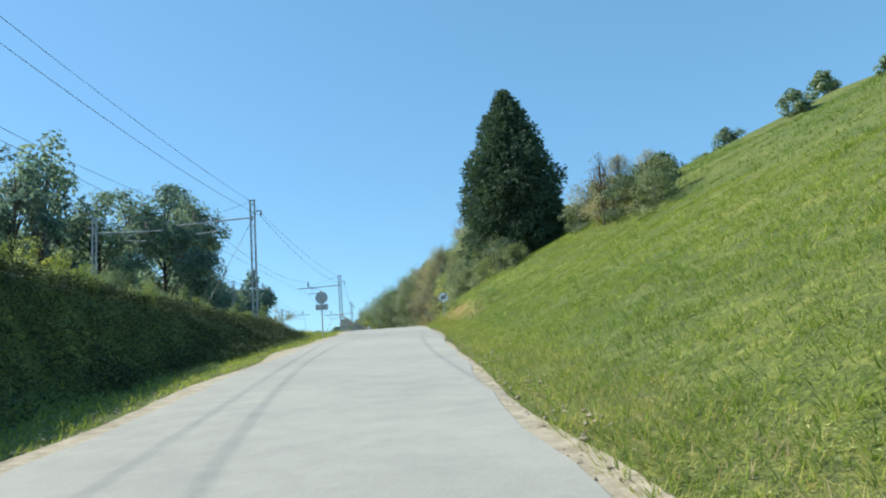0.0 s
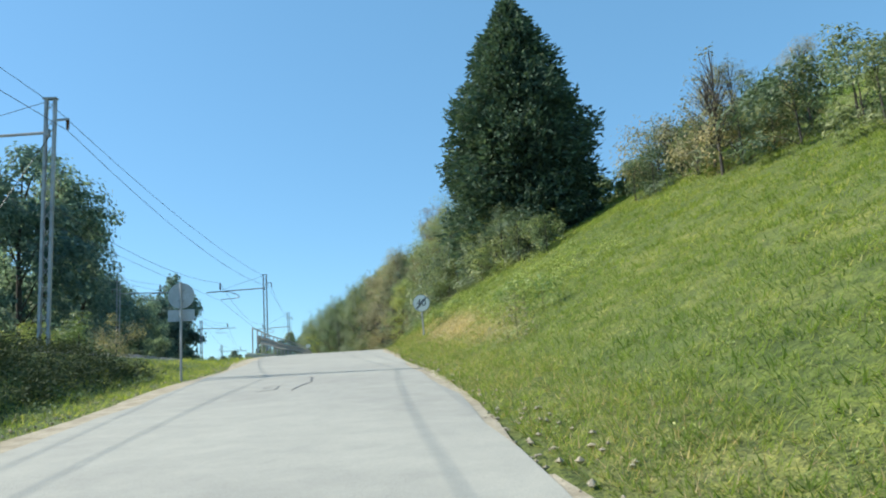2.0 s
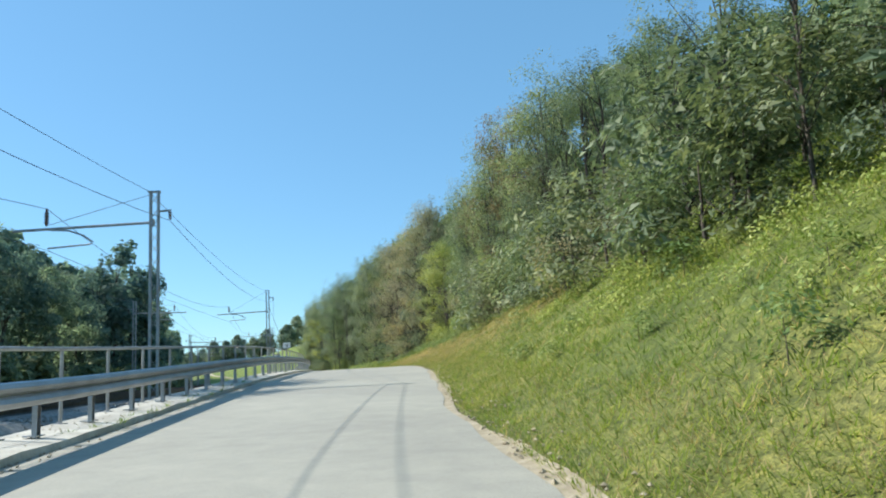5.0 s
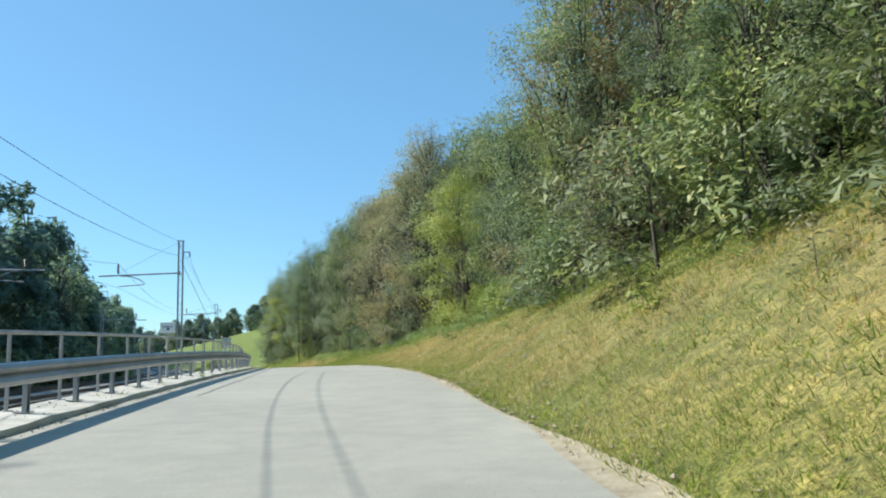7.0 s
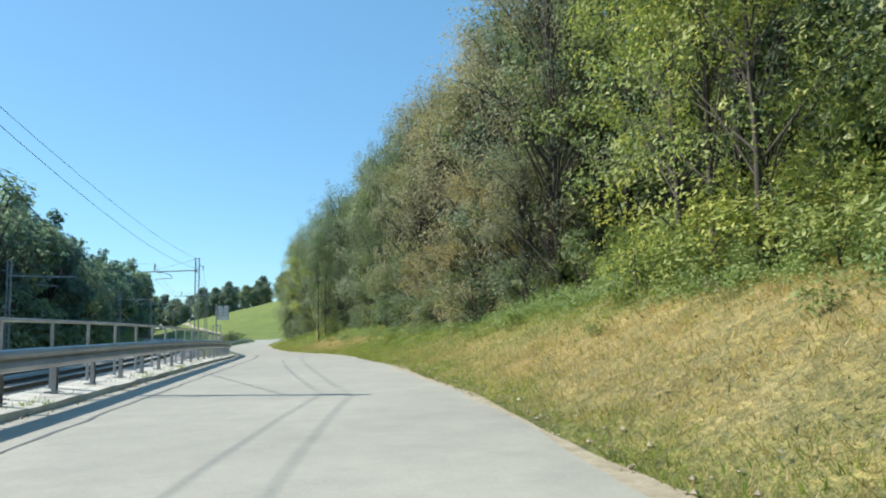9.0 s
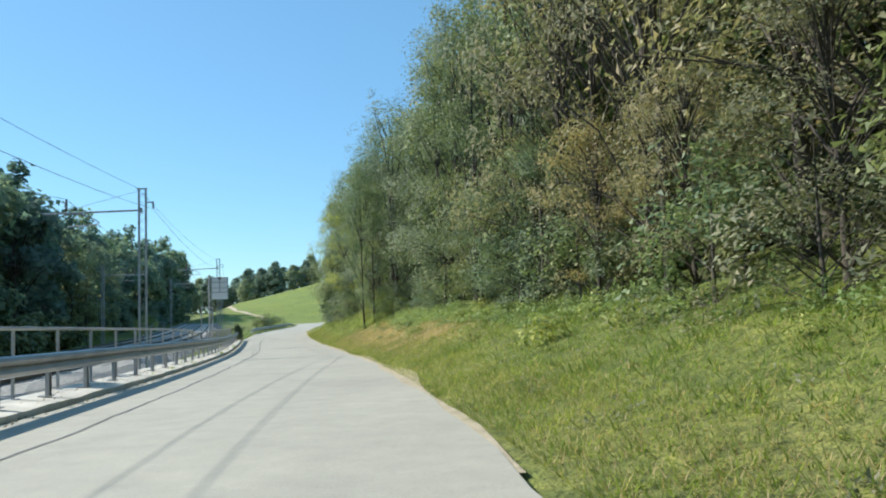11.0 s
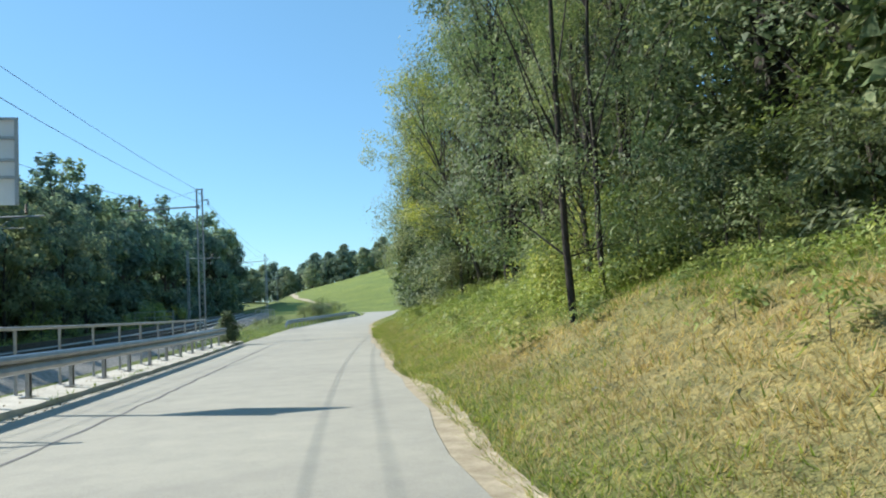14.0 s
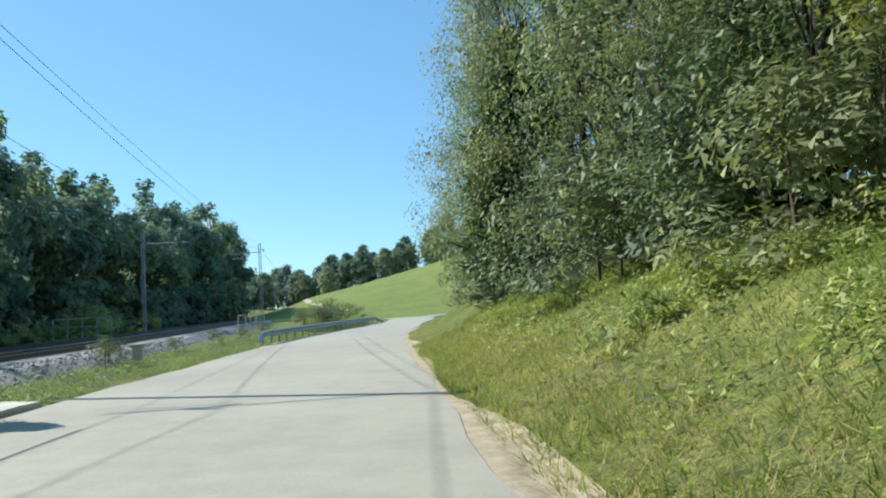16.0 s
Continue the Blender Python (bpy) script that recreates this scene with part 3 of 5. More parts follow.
shoulder("gravel_verge", -20, 52, -1, 0.6, "pale stony gravel verge along the asphalt")
shoulder("gravel_verge", -20, 24, 1, 0.3, "pale stony gravel verge under the bank")
shoulder("gravel_verge", 24.5, 120, 1, 0.32, "narrow stony gravel verge under the bank")
shoulder("gravel_verge", 124, 240, 1, 0.42, "narrow pale gravel verge under the grass bank")


# stones lying on the gravel
def stones(name, places, size, mat, label, seed):
    g = np.random.default_rng(seed)
    n = len(places)
    base = np.array([(1, 0, 0), (-1, 0, 0), (0, 1, 0), (0, -1, 0), (0, 0, 0.7), (0, 0, -0.7)], float)
    tri = np.array([(0, 2, 4), (2, 1, 4), (1, 3, 4), (3, 0, 4), (2, 0, 5), (1, 2, 5), (3, 1, 5), (0, 3, 5)])
    v = base[None] * (size * g.uniform(0.5, 1.4, (n, 1, 1))) * g.uniform(0.6, 1.3, (n, 6, 1))
    a = g.uniform(0, 6.28, n)
    c, s_ = np.cos(a)[:, None], np.sin(a)[:, None]
    v = np.stack([v[..., 0] * c - v[..., 1] * s_, v[..., 0] * s_ + v[..., 1] * c, v[..., 2]], -1) + np.asarray(places)[:, None]
    f = (tri[None] + np.arange(n)[:, None, None] * 6).reshape(-1, 3)
    return tagged(mesh_object(name, v.reshape(-1, 3), f, mat), label, "stones", kind="stuff")


def on_ground(s, d, dz=0.0):
    x, y = base_xy(s, d)
    return np.stack([x, y, np.maximum(ground_height(s, d), 0 * s - 99) + dz], -1)


gs_ = rng.uniform(-6, 118, 1500)
stones("loose_stones", on_ground(gs_, edge_r(gs_) + rng.uniform(0, 1, 1500) ** 1.5 * 0.6, 0.03), 0.028, M_GRAVEL, "loose pale stones along the road edge", 31)
gs_ = rng.uniform(-6, 50, 1100)
stones("loose_stones", on_ground(gs_, edge_l(gs_) - rng.uniform(0, 1, 1100) ** 1.3 * 1.0, 0.03), 0.025, M_GRAVEL, "loose pale stones on the gravel verge", 32)

# concrete edge beam under the guardrail
GR0, GR1 = 49.1, 191.0


def beam_d(s):
    """Offset of the guardrail's face."""
    return float(edge_l(s)) - 0.3


kerb = strip("edge_beam", np.arange(GR0 + 0.4, GR1 + 1.5, 0.7), lambda s: [(edge_l(s), -0.1), (edge_l(s) - 0.03 - 0.02 * math.sin(s * 1.9), 0.085 + 0.012 * math.sin(s * 2.7)), (edge_l(s) - 0.92, 0.14), (edge_l(s) - 0.95, -1.3)],
             M_CONCRETE, "pale concrete edge beam carrying guardrail and railing", "kerb", "structure")

# sealed cracks and seams in the asphalt
def seam(points, width, name="sealed_crack", label="dark sealed crack in the pale asphalt"):
    pts = np.array(points, float)
    n = max(2, int(np.abs(np.diff(pts[:, 0])).sum() / 0.5 + np.abs(np.diff(pts[:, 1])).sum() / 0.3))
    t = np.linspace(0, len(pts) - 1, n)
    s, d = (np.interp(t, range(len(pts)), pts[:, i]) for i in (0, 1))
    g = np.random.default_rng(len(points) + int(pts[0, 0] * 7) % 1000)
    s, d = s + g.normal(size=n) * 0.02, d + g.normal(size=n) * 0.02
    ds, dd = np.gradient(s), np.gradient(d)
    q = np.hypot(ds, dd)
    w = width / 2 * g.uniform(0.6, 1.3, n)
    a, b = (s + dd / q * w, d - ds / q * w), (s - dd / q * w, d + ds / q * w)
    v = []
    for u in (a, b):
        x, y = base_xy(u[0], u[1])
        v.append(np.stack([x, y, road_z(u[0]) + 0.004], -1))
    v = np.stack(v, 1).reshape(-1, 3)
    i = np.arange(n - 1)[:, None] * 2
    tagged(mesh_object(name, v, i + np.array([[0, 1, 3, 2]]), M_SEAL), label, "road crack", kind="structure")


seam([(31.3, -1.2), (33, -0.95), (34.3, -1.05)], 0.035)
seam([(31.4, -1.8), (31.7, -1.5), (32.4, -1.5), (32.0, -1.75)], 0.035)
seam([(84 + 7 * k, -3.05 + 0.06 * math.sin(k * 1.3) - 0.02 * k) for k in range(16)], 0.05, "lane_seam", "dark seam between old and widened asphalt")


# ---------------------------------------------------------------- guardrail
W_BEAM = [(0.0, 0.0), (0.045, 0.02), (0.075, 0.07), (0.045, 0.12), (0.0, 0.155), (0.045, 0.19), (0.075, 0.24), (0.045, 0.29), (0.0, 0.31)]


def beam_section(parent, ds_of, s0, s1, top, towards=1):
    """One length of W-shaped beam, with its thickness."""
    st = np.linspace(s0, s1, max(2, int((s1 - s0) / 1.0) + 1))
    front = [(o, h) for o, h in W_BEAM]
    loop = front + [(o - 0.012, h) for o, h in reversed(front)]
    rows = []
    for s in st:
        rows.append([tuple(spot(s, ds_of(s) + towards * (o - 0.04), top(s) - 0.31 + h)) for o, h in loop])
    k = len(loop)
    v = np.array(rows).reshape(-1, 3)
    f = [(i * k + j, i * k + (j + 1) % k, (i + 1) * k + (j + 1) % k, (i + 1) * k + j) for i in range(len(rows) - 1) for j in range(k)]
    return mesh_object("beam", v, f, M_METAL, parent)


def post_mesh(height):
    bm = bmesh.new()
    bar(bm, (0, 0, -0.02), (0, 0, height), 0.012, 0.11)
    bar(bm, (0.03, -0.052, -0.02), (0.03, -0.052, height), 0.06, 0.008)
    bar(bm, (0.03, 0.052, -0.02), (0.03, 0.052, height), 0.06, 0.008)
    bar(bm, (0.0, 0, 0), (0.0, 0, 0.016), 0.2, 0.2)
    bar(bm, (0.05, 0, height - 0.12), (0.12, 0, height - 0.12), 0.1, 0.16)
    me = bpy.data.meshes.new("post")
    bm.to_mesh(me)
    bm.free()
    me.materials.append(M_METAL)
    return me


def shared(name, me, parent, m):
    ob = new(name, me)
    ob.parent = parent
    ob.matrix_basis = m
    return ob


guardrail = empty("guardrail")
tagged(guardrail, "galvanised steel guardrail on a concrete edge beam", "guardrail")
for k in range(int((GR1 - GR0) / 4)):
    beam_section(guardrail, beam_d, GR0 + 4 * k, GR0 + 4 * k + 4.06, lambda s, k=k: 0.84 + 0.002 * (k % 2))
POST = post_mesh(0.66)
for k in range(int((GR1 - GR0) / 2)):
    s = GR0 + 0.8 + 2 * k
    shared("post", POST, guardrail, pose(*spot(s, beam_d(s) - 0.17, 0.13), 0, 0, heading(s)))
bm = bmesh.new()
e0, e1 = spot(GR0 - 0.42, beam_d(GR0) + 0.02, 0.68), spot(GR0 + 0.02, beam_d(GR0) + 0.02, 0.68)
bar(bm, e0, e1, 0.1, 0.36, 0.03)
part("end_shoe", bm, M_METAL, guardrail, "blunt steel end shoe")


# ---------------------------------------------------------------- pedestrian railing behind the guardrail
def rail_d(s):
    return beam_d(s) - 0.52


def leaning(k):
    return {49: 5, 50: 21, 51: 26, 52: 24, 53: 13, 54: 5}.get(k, 0)


railing = empty("railing")
tagged(railing, "plain grey tubular steel railing behind the guardrail", "railing")
bm = bmesh.new()
rod(bm, (0, 0, -0.02), (0, 0, 1.1), 0.03, sides=8)
bar(bm, (0, 0, 0), (0, 0, 0.014), 0.15, 0.15)
RP = bpy.data.meshes.new("post")
bm.to_mesh(RP)
bm.free()
RP.materials.append(M_MAST)
tops = []
for k in range(67):
    s = GR0 + 2.4 + 2.05 * k
    m = pose(*spot(s, rail_d(s), 0.13), leaning(k) * 0.5, 0, heading(s)) @ pose(0, 0, 0, 0, leaning(k) * -0.85, 0)
    shared("post", RP, railing, m)
    tops.append(m @ Vector((0, 0, 1.12)))
v, f = tube([tops[0] - Vector((0, 0, 0.12))] + [t + Vector((0, 0, 0.0)) for t in tops] + [tops[-1] - Vector((0, 0, 0.12))], [0.032] * (len(tops) + 2), 8)
mesh_object("top_rail", v, f, M_MAST, railing, smooth=True)

# second, lower guardrail at the bend
G2 = [(214, -4.7), (221, -4.15), (228, -3.25), (236, -2.1), (243, -0.95), (251, 0.5), (258, 2.0)]
guardrail_b = empty("guardrail")
tagged(guardrail_b, "short weathered guardrail at the bend with sloping end", "guardrail")
g2d = lambda s: float(np.interp(s, [p[0] for p in G2], [p[1] for p in G2]))
g2t = lambda s: 0.6 * float(ramp01(s, 212.5, 215.5)) + 0.06 if s < 216 else 0.66 - 0.4 * float(ramp01(s, 254, 258))
for k in range(11):
    beam_section(guardrail_b, g2d, 214 + 4 * k, min(214 + 4 * k + 4.04, 258), g2t)
for k in range(21):
    s = 215.5 + 2 * k
    shared("post", POST, guardrail_b, pose(*spot(s, g2d(s) - 0.17, g2t(s) - 0.72), 0, 0, heading(s)))


# ---------------------------------------------------------------- railway
def rail_mesh(name, off, u0, u1, parent):
    us = np.arange(u0, u1, 3.0)
    sec = [(-0.07, -0.16), (0.07, -0.16), (0.03, -0.13), (0.012, -0.12), (0.012, -0.045), (0.036, -0.035), (0.036, 0.0), (-0.036, 0.0), (-0.036, -0.035), (-0.012, -0.045), (-0.012, -0.12), (-0.03, -0.13)]
    v = np.stack([rail_at(us, off + o, h) for o, h in sec], 1).reshape(-1, 3)
    k = len(sec)
    f = [(i * k + j, i * k + (j + 1) % k, (i + 1) * k + (j + 1) % k, (i + 1) * k + j) for i in range(len(us) - 1) for j in range(k)]
    return mesh_object(name, v, f, M_RUST, parent)


us = np.arange(-110, 400, 2.0)
sec = [(3.6, -0.95), (2.2, -0.25), (1.6, -0.2), (-5.6, -0.2), (-6.2, -0.25), (-7.8, -0.95)]
v = np.stack([rail_at(us, o, h) for o, h in sec], 1)
v[:, :, 2] += rng.normal(size=v.shape[:2]) * 0.03
k = len(sec)
i = np.arange(len(us) * k).reshape(len(us), k)
f = np.stack([i[:-1, :-1], i[:-1, 1:], i[1:, 1:], i[1:, :-1]], -1).reshape(-1, 4)
tagged(mesh_object("ballast_bed", v.reshape(-1, 3), f, M_BALLAST), "grey crushed-stone ballast bed of the railway", "ballast", kind="structure")

bm = bmesh.new()
bar(bm, (-1.25, 0, -0.26), (1.25, 0, -0.26), 0.25, 0.16, 0.02)
SLEEPER = bpy.data.meshes.new("sleeper")
bm.to_mesh(SLEEPER)
bm.free()
SLEEPER.materials.append(M_CONCRETE)
for track_off, su0, su1 in ((0.0, 40, 260), (-4.0, 40, 260)):
    track = empty("railway_track")
    tagged(track, "railway track with rusty rails on concrete sleepers", "railway track", "railway tracks", "structure")
    for o in (-0.75, 0.75):
        rail_mesh("rail", track_off + o, -110, 400, track)
    for u in np.arange(60, 250, 0.65):
        p = rail_at(u, track_off)
        q = rail_at(u + 1, track_off)
        shared("sleeper", SLEEPER, track, pose(*p, 0, 0, math.degrees(math.atan2(-(q[0] - p[0]), q[1] - p[1]))))
st_u = rng.uniform(150, 240, 5200)
st_o = rng.uniform(1.5, 4.2, 5200)
P = rail_at(st_u, st_o, 0)
P[:, 2] += np.interp(st_o, [1.6, 2.2, 3.6, 4.2], [-0.2, -0.25, -0.93, -1.0]) + 0.02
stones("ballast_stones", P, 0.05, M_BALLAST, "loose grey ballast stones beside the track", 33)
st_u, st_o = rng.uniform(8, 60, 3400), rng.uniform(1.3, 4.0, 3400)
P = rail_at(st_u, st_o, 0)
P[:, 2] += np.interp(st_o, [1.6, 2.2, 3.6, 4.2], [-0.2, -0.25, -0.93, -1.0]) + 0.02
stones("ballast_stones", P, 0.05, M_BALLAST, "loose grey ballast stones beside the track", 34)

TOPS = {}


def mast(key, x, y, top, base, side=-1, guy=None, turn=0.0, gap=0.24, drop=0.92):
    """A two-legged lattice mast with its cantilever over the track; side -1: the arm reaches to its left."""
    root = empty("catenary_mast", pose(x, y, base, 0, 0, turn))
    tagged(root, "grey steel lattice catenary mast with an arm over the track", "mast", "catenary masts")
    H = top - base
    for sx in (-gap / 2, gap / 2):
        bm = bmesh.new()
        bar(bm, (sx, 0, -0.4), (sx, 0, H), 0.045, 0.085)
        bar(bm, (sx + math.copysign(0.018, -sx), 0.038, -0.4), (sx + math.copysign(0.018, -sx), 0.038, H), 0.06, 0.012)
        bar(bm, (sx + math.copysign(0.018, -sx), -0.038, -0.4), (sx + math.copysign(0.018, -sx), -0.038, H), 0.06, 0.012)
        part("leg", bm, M_MAST, root)
    bm = bmesh.new()
    n = int(H / 0.36)
    for k in range(n):
        z0, z1 = 0.1 + k * (H - 0.2) / n, 0.1 + (k + 1) * (H - 0.2) / n
        a, b = (-gap / 2, gap / 2) if k % 2 else (gap / 2, -gap / 2)
        bar(bm, (a, -0.05, z0), (b, -0.05, z1), 0.022, 0.01)
        bar(bm, (b, 0.05, z0), (a, 0.05, z1), 0.022, 0.01)
    bar(bm, (-gap / 2 - 0.06, 0, H - 0.02), (gap / 2 + 0.04, 0, H - 0.02), 0.14, 0.04)
    part("lattice", bm, M_MAST, root)
    ha = H - drop
    bm = bmesh.new()
    rod(bm, (side * 0.1, 0, ha), (side * 3.85, 0, ha - 0.12), 0.04)
    bar(bm, (side * 0.06, 0, ha - 0.1), (side * 0.06, 0, ha + 0.1), 0.1, 0.14)
    arm = part("arm", bm, M_MAST, root)
    bm = bmesh.new()
    rod(bm, (side * 2.95, 0, ha), (side * 2.95, 0, ha + 0.5), 0.035)
    for q in range(4):
        rod(bm, (side * 2.95, 0, ha + 0.08 + q * 0.09), (side * 2.95, 0, ha + 0.13 + q * 0.09), 0.075, 0.045, 10)
    part("insulator", bm, M_CERAMIC, arm, "dark post insulator")
    v, f = tube([(side * 2.85, 0, ha - 0.12), (side * 2.35, 0, ha - 0.15), (side * 1.95, 0, ha - 0.3), (side * 1.68, 0, ha - 0.5), (side * 1.75, 0, ha - 0.56), (side * 2.3, 0, ha - 0.6), (side * 2.9, 0, ha - 0.64)], [0.025] * 7, 6)
    mesh_object("registration_arm", v, f, M_MAST, arm, smooth=True)
    bm = bmesh.new()
    bar(bm, (-side * 0.1, 0, H - 0.6), (-side * 0.46, 0, H - 0.58), 0.05)
    bracket = part("bracket", bm, M_MAST, root)
    bm = bmesh.new()
    for q in range(4):
        rod(bm, (-side * 0.43, 0, H - 0.63 - q * 0.06), (-side * 0.43, 0, H - 0.67 - q * 0.06), 0.05, 0.03, 10)
    part("insulator", bm, M_CERAMIC, bracket, "dark hanging insulator")
    bm = bmesh.new()
    rod(bm, (side * 0.12, 0, H - 0.1), (side * 2.9, 0, ha + 0.02), 0.008, sides=5)
    part("stay_wire", bm, M_WIRE, root)
    bm = bmesh.new()
    bar(bm, (0, 0, -0.6), (0, 0, 0.12), 0.7, 0.7, 0.04)
    part("footing", bm, M_CONCRETE, root)
    if guy:
        bm = bmesh.new()
        rod(bm, (0, 0, H - 1.0), guy, 0.012, sides=5)
        part("guy_wire", bm, M_WIRE, root)
    m = root.matrix_world
    TOPS[key] = {n: m @ Vector(p) for n, p in dict(peak=(side * 0.16, 0, H), feed=(side * 0.3, 0, H - 0.5), ret=(-side * 0.43, 0, H - 0.88), ret2=(-side * 0.3, 0, H - 0.55),
                                                   mess=(side * 2.95, 0, ha + 0.5), cont=(side * 2.9, 0, ha - 0.7)).items()}


MASTS = [("z", -9.4, 0.0, 8.9, 2.5), ("a", -9.53, 36.9, 9.48, 2.95), ("b", -9.87, 69.1, 9.88, 3.3), ("c", -13.78, 106.9, 11.34, 3.55), ("d", -21.14, 148.8, 11.22, 3.45), ("e", -32.18, 190.3, 11.38, 3.4), ("f", -53.4, 254.2, 12.6, 3.6), ("g", -78, 325, 13.0, 4.0)]
for i, (key, x, y, top, base) in enumerate(MASTS):
    mast(key, x, y, top, base, -1, {"a": (-2.6, -1.0, 0.3), "c": (1.6, 16, 0.2)}.get(key), [0, 0, 3, 6, 12, 16, 19, 20][i], 0.3 if key in "de" else 0.24, 1.65 if key == "c" else 0.92)
for key, s, h in (("z2", 4, 8.2), ("a2", 42, 7.5), ("b2", 73.8, 6.4), ("c2", 107, 6.0), ("d2", 141.5, 5.9), ("e2", 192, 7.4), ("f2", 241.5, 8.6), ("g2", 330, 9)):
    p = spot(s, -17.3, h)
    mast(key, p.x, p.y, p.z, float(ground_height(s, -17.3)) - 0.2, 1)


def wire(points, sag, radius, name, label):
    pts = []
    for a, b in zip(points[:-1], points[1:]):
        for t in np.linspace(0, 1, 13)[:-1]:
            p = a.lerp(b, float(t))
            pts.append((p.x, p.y, p.z - sag * 4 * t * (1 - t)))
    pts.append(tuple(points[-1]))
    v, f = tube(pts, [radius] * len(pts), 5)
    tagged(mesh_object(name, v, f, M_WIRE, smooth=True), label, "wire", "overhead wires")


near = [m[0] for m in MASTS]
farm = ["z2", "a2", "b2", "c2", "d2", "e2", "f2", "g2"]
for line in (near, farm):
    wire([TOPS[k]["peak"] for k in line], 0.45, 0.0075, "overhead_wire", "thin dark overhead wire between mast heads")
    wire([TOPS[k]["mess"] for k in line], 0.9, 0.009, "overhead_wire", "sagging messenger wire over the track")
    wire([TOPS[k]["cont"] for k in line], 0.1, 0.008, "contact_wire", "taut contact wire over the track")
wire([TOPS[k]["ret"] for k in near], 0.7, 0.008, "overhead_wire", "dark return wire on the mast brackets")


# ---------------------------------------------------------------- signs
def disc(bm, r, y0, y1, z=0.0, seg=48):
    bmesh.ops.create_cone(bm, cap_ends=True, segments=seg, radius1=r, radius2=r, depth=abs(y1 - y0), matrix=Matrix.Translation((0, (y0 + y1) / 2, z)) @ Matrix.Rotation(math.pi / 2, 4, "X"))


def text_mesh(body, size, mat, parent, m, bold=0.0):
    cu = bpy.data.curves.new("number", "FONT")
    cu.body, cu.size, cu.align_x, cu.align_y, cu.extrude, cu.offset = body, size, "CENTER", "CENTER", 0.001, bold
    tmp = new("tmp", cu)
    me = bpy.data.meshes.new_from_object(tmp.evaluated_get(bpy.context.evaluated_depsgraph_get()))
    bpy.data.objects.remove(tmp)
    me.materials.clear()
    me.materials.append(mat)
    ob = new("number", me)
    ob.parent = parent
    ob.matrix_basis = m
    return ob


p = put(45.05, 2.36, -0.1)
sign = empty("speed_sign", pose(*p, 0, -2.0, heading(45) + 8))
tagged(sign, "round white sign with 40 crossed out on a thin pole", "road sign")
hc = float(road_z(45.05)) + 1.68 - p.z
bm = bmesh.new()
rod(bm, (0, 0.035, -0.4), (0, 0.035, hc + 0.25), 0.03)
part("pole", bm, M_MAST, sign)
bm = bmesh.new()
disc(bm, 0.3, -0.004, 0.008, hc)
face = part("disc", bm, M_WHITE, sign, "white round face")
bm = bmesh.new()
for k in range(48):
    a, b = 2 * math.pi * k / 48, 2 * math.pi * (k + 1) / 48
    bar(bm, (0.298 * math.cos(a), 0, hc + 0.298 * math.sin(a)), (0.298 * math.cos(b), 0, hc + 0.298 * math.sin(b)), 0.012, 0.024)
part("rim", bm, M_BACK, face)
bm = bmesh.new()
bar(bm, (-0.2, -0.009, hc - 0.2), (0.2, -0.009, hc + 0.2), 0.004, 0.07)
stripe = part("stripe", bm, M_BAND, face, "grey diagonal stripe")
text_mesh("40", 0.35, M_BLACK, face, pose(0, -0.0135, hc + 0.0, 90, 0, 0), 0.0)

p = put(36.2, -4.1, -0.2)
back = empty("road_sign", pose(*p, 0, 0, heading(36)))
tagged(back, "round sign with a small plate, seen from behind", "road sign")
hc = float(road_z(36.2)) + 1.93 - p.z
bm = bmesh.new()
rod(bm, (0, -0.035, -0.3), (0, -0.035, hc + 0.32), 0.03)
part("pole", bm, M_MAST, back)
bm = bmesh.new()
disc(bm, 0.3, 0.0, 0.012, hc)
part("disc", bm, M_BACK, back, "bare grey back of the round sign")
bm = bmesh.new()
bar(bm, (-0.3, 0.006, hc - 0.46), (0.3, 0.006, hc - 0.46), 0.012, 0.27)
part("plate", bm, M_BACK, back, "bare grey back of the plate")
bm = bmesh.new()
for z in (hc - 0.12, hc + 0.12, hc - 0.46):
    bar(bm, (-0.07, -0.01, z), (0.07, -0.01, z), 0.03, 0.06)
part("clamp", bm, M_MAST, back)

# white box sign on a pole in the railing
p = spot(90.2, -4.95, 0.13)
boxs = empty("small_sign", pose(*p, 0, 0, heading(90)))
tagged(boxs, "small white box-shaped sign on a pole by the railing", "sign")
bm = bmesh.new()
rod(bm, (0, 0, 0), (0, 0, 1.4), 0.028)
part("pole", bm, M_MAST, boxs)
bm = bmesh.new()
bar(bm, (-0.2, -0.03, 1.38), (0.2, -0.03, 1.38), 0.05, 0.3, 0.01)
panel = part("panel", bm, M_WHITE, boxs)
bm = bmesh.new()
bar(bm, (-0.14, -0.058, 1.4), (0.14, -0.058, 1.4), 0.004, 0.02)
bar(bm, (-0.02, -0.058, 1.34), (0.05, -0.058, 1.34), 0.004, 0.07)
part("marking", bm, M_GREY, panel)

# railway board on a tall post
p = spot(167.0, -6.25, -0.3)
brd = empty("signal_board", pose(*p, 0, 0, heading(167) + 7))
tagged(brd, "white metal railway board with framed back on a tall post", "sign board")
bm = bmesh.new()
rod(bm, (0, 0, -0.5), (0, 0, 4.95), 0.06, sides=12)
part("post", bm, M_MAST, brd)
bm = bmesh.new()
bar(bm, (0.62, 0.03, 3.45), (0.62, 0.03, 4.82), 1.0, 0.02)
panel = part("panel", bm, M_WHITE, brd, "white board")
for x0 in (0.13, 0.62, 1.11):
    bm = bmesh.new()
    bar(bm, (x0, -0.01, 3.85 if x0 == 0.62 else 3.45), (x0, -0.01, 4.82), 0.05, 0.04)
    part("rib", bm, M_BACK, panel)
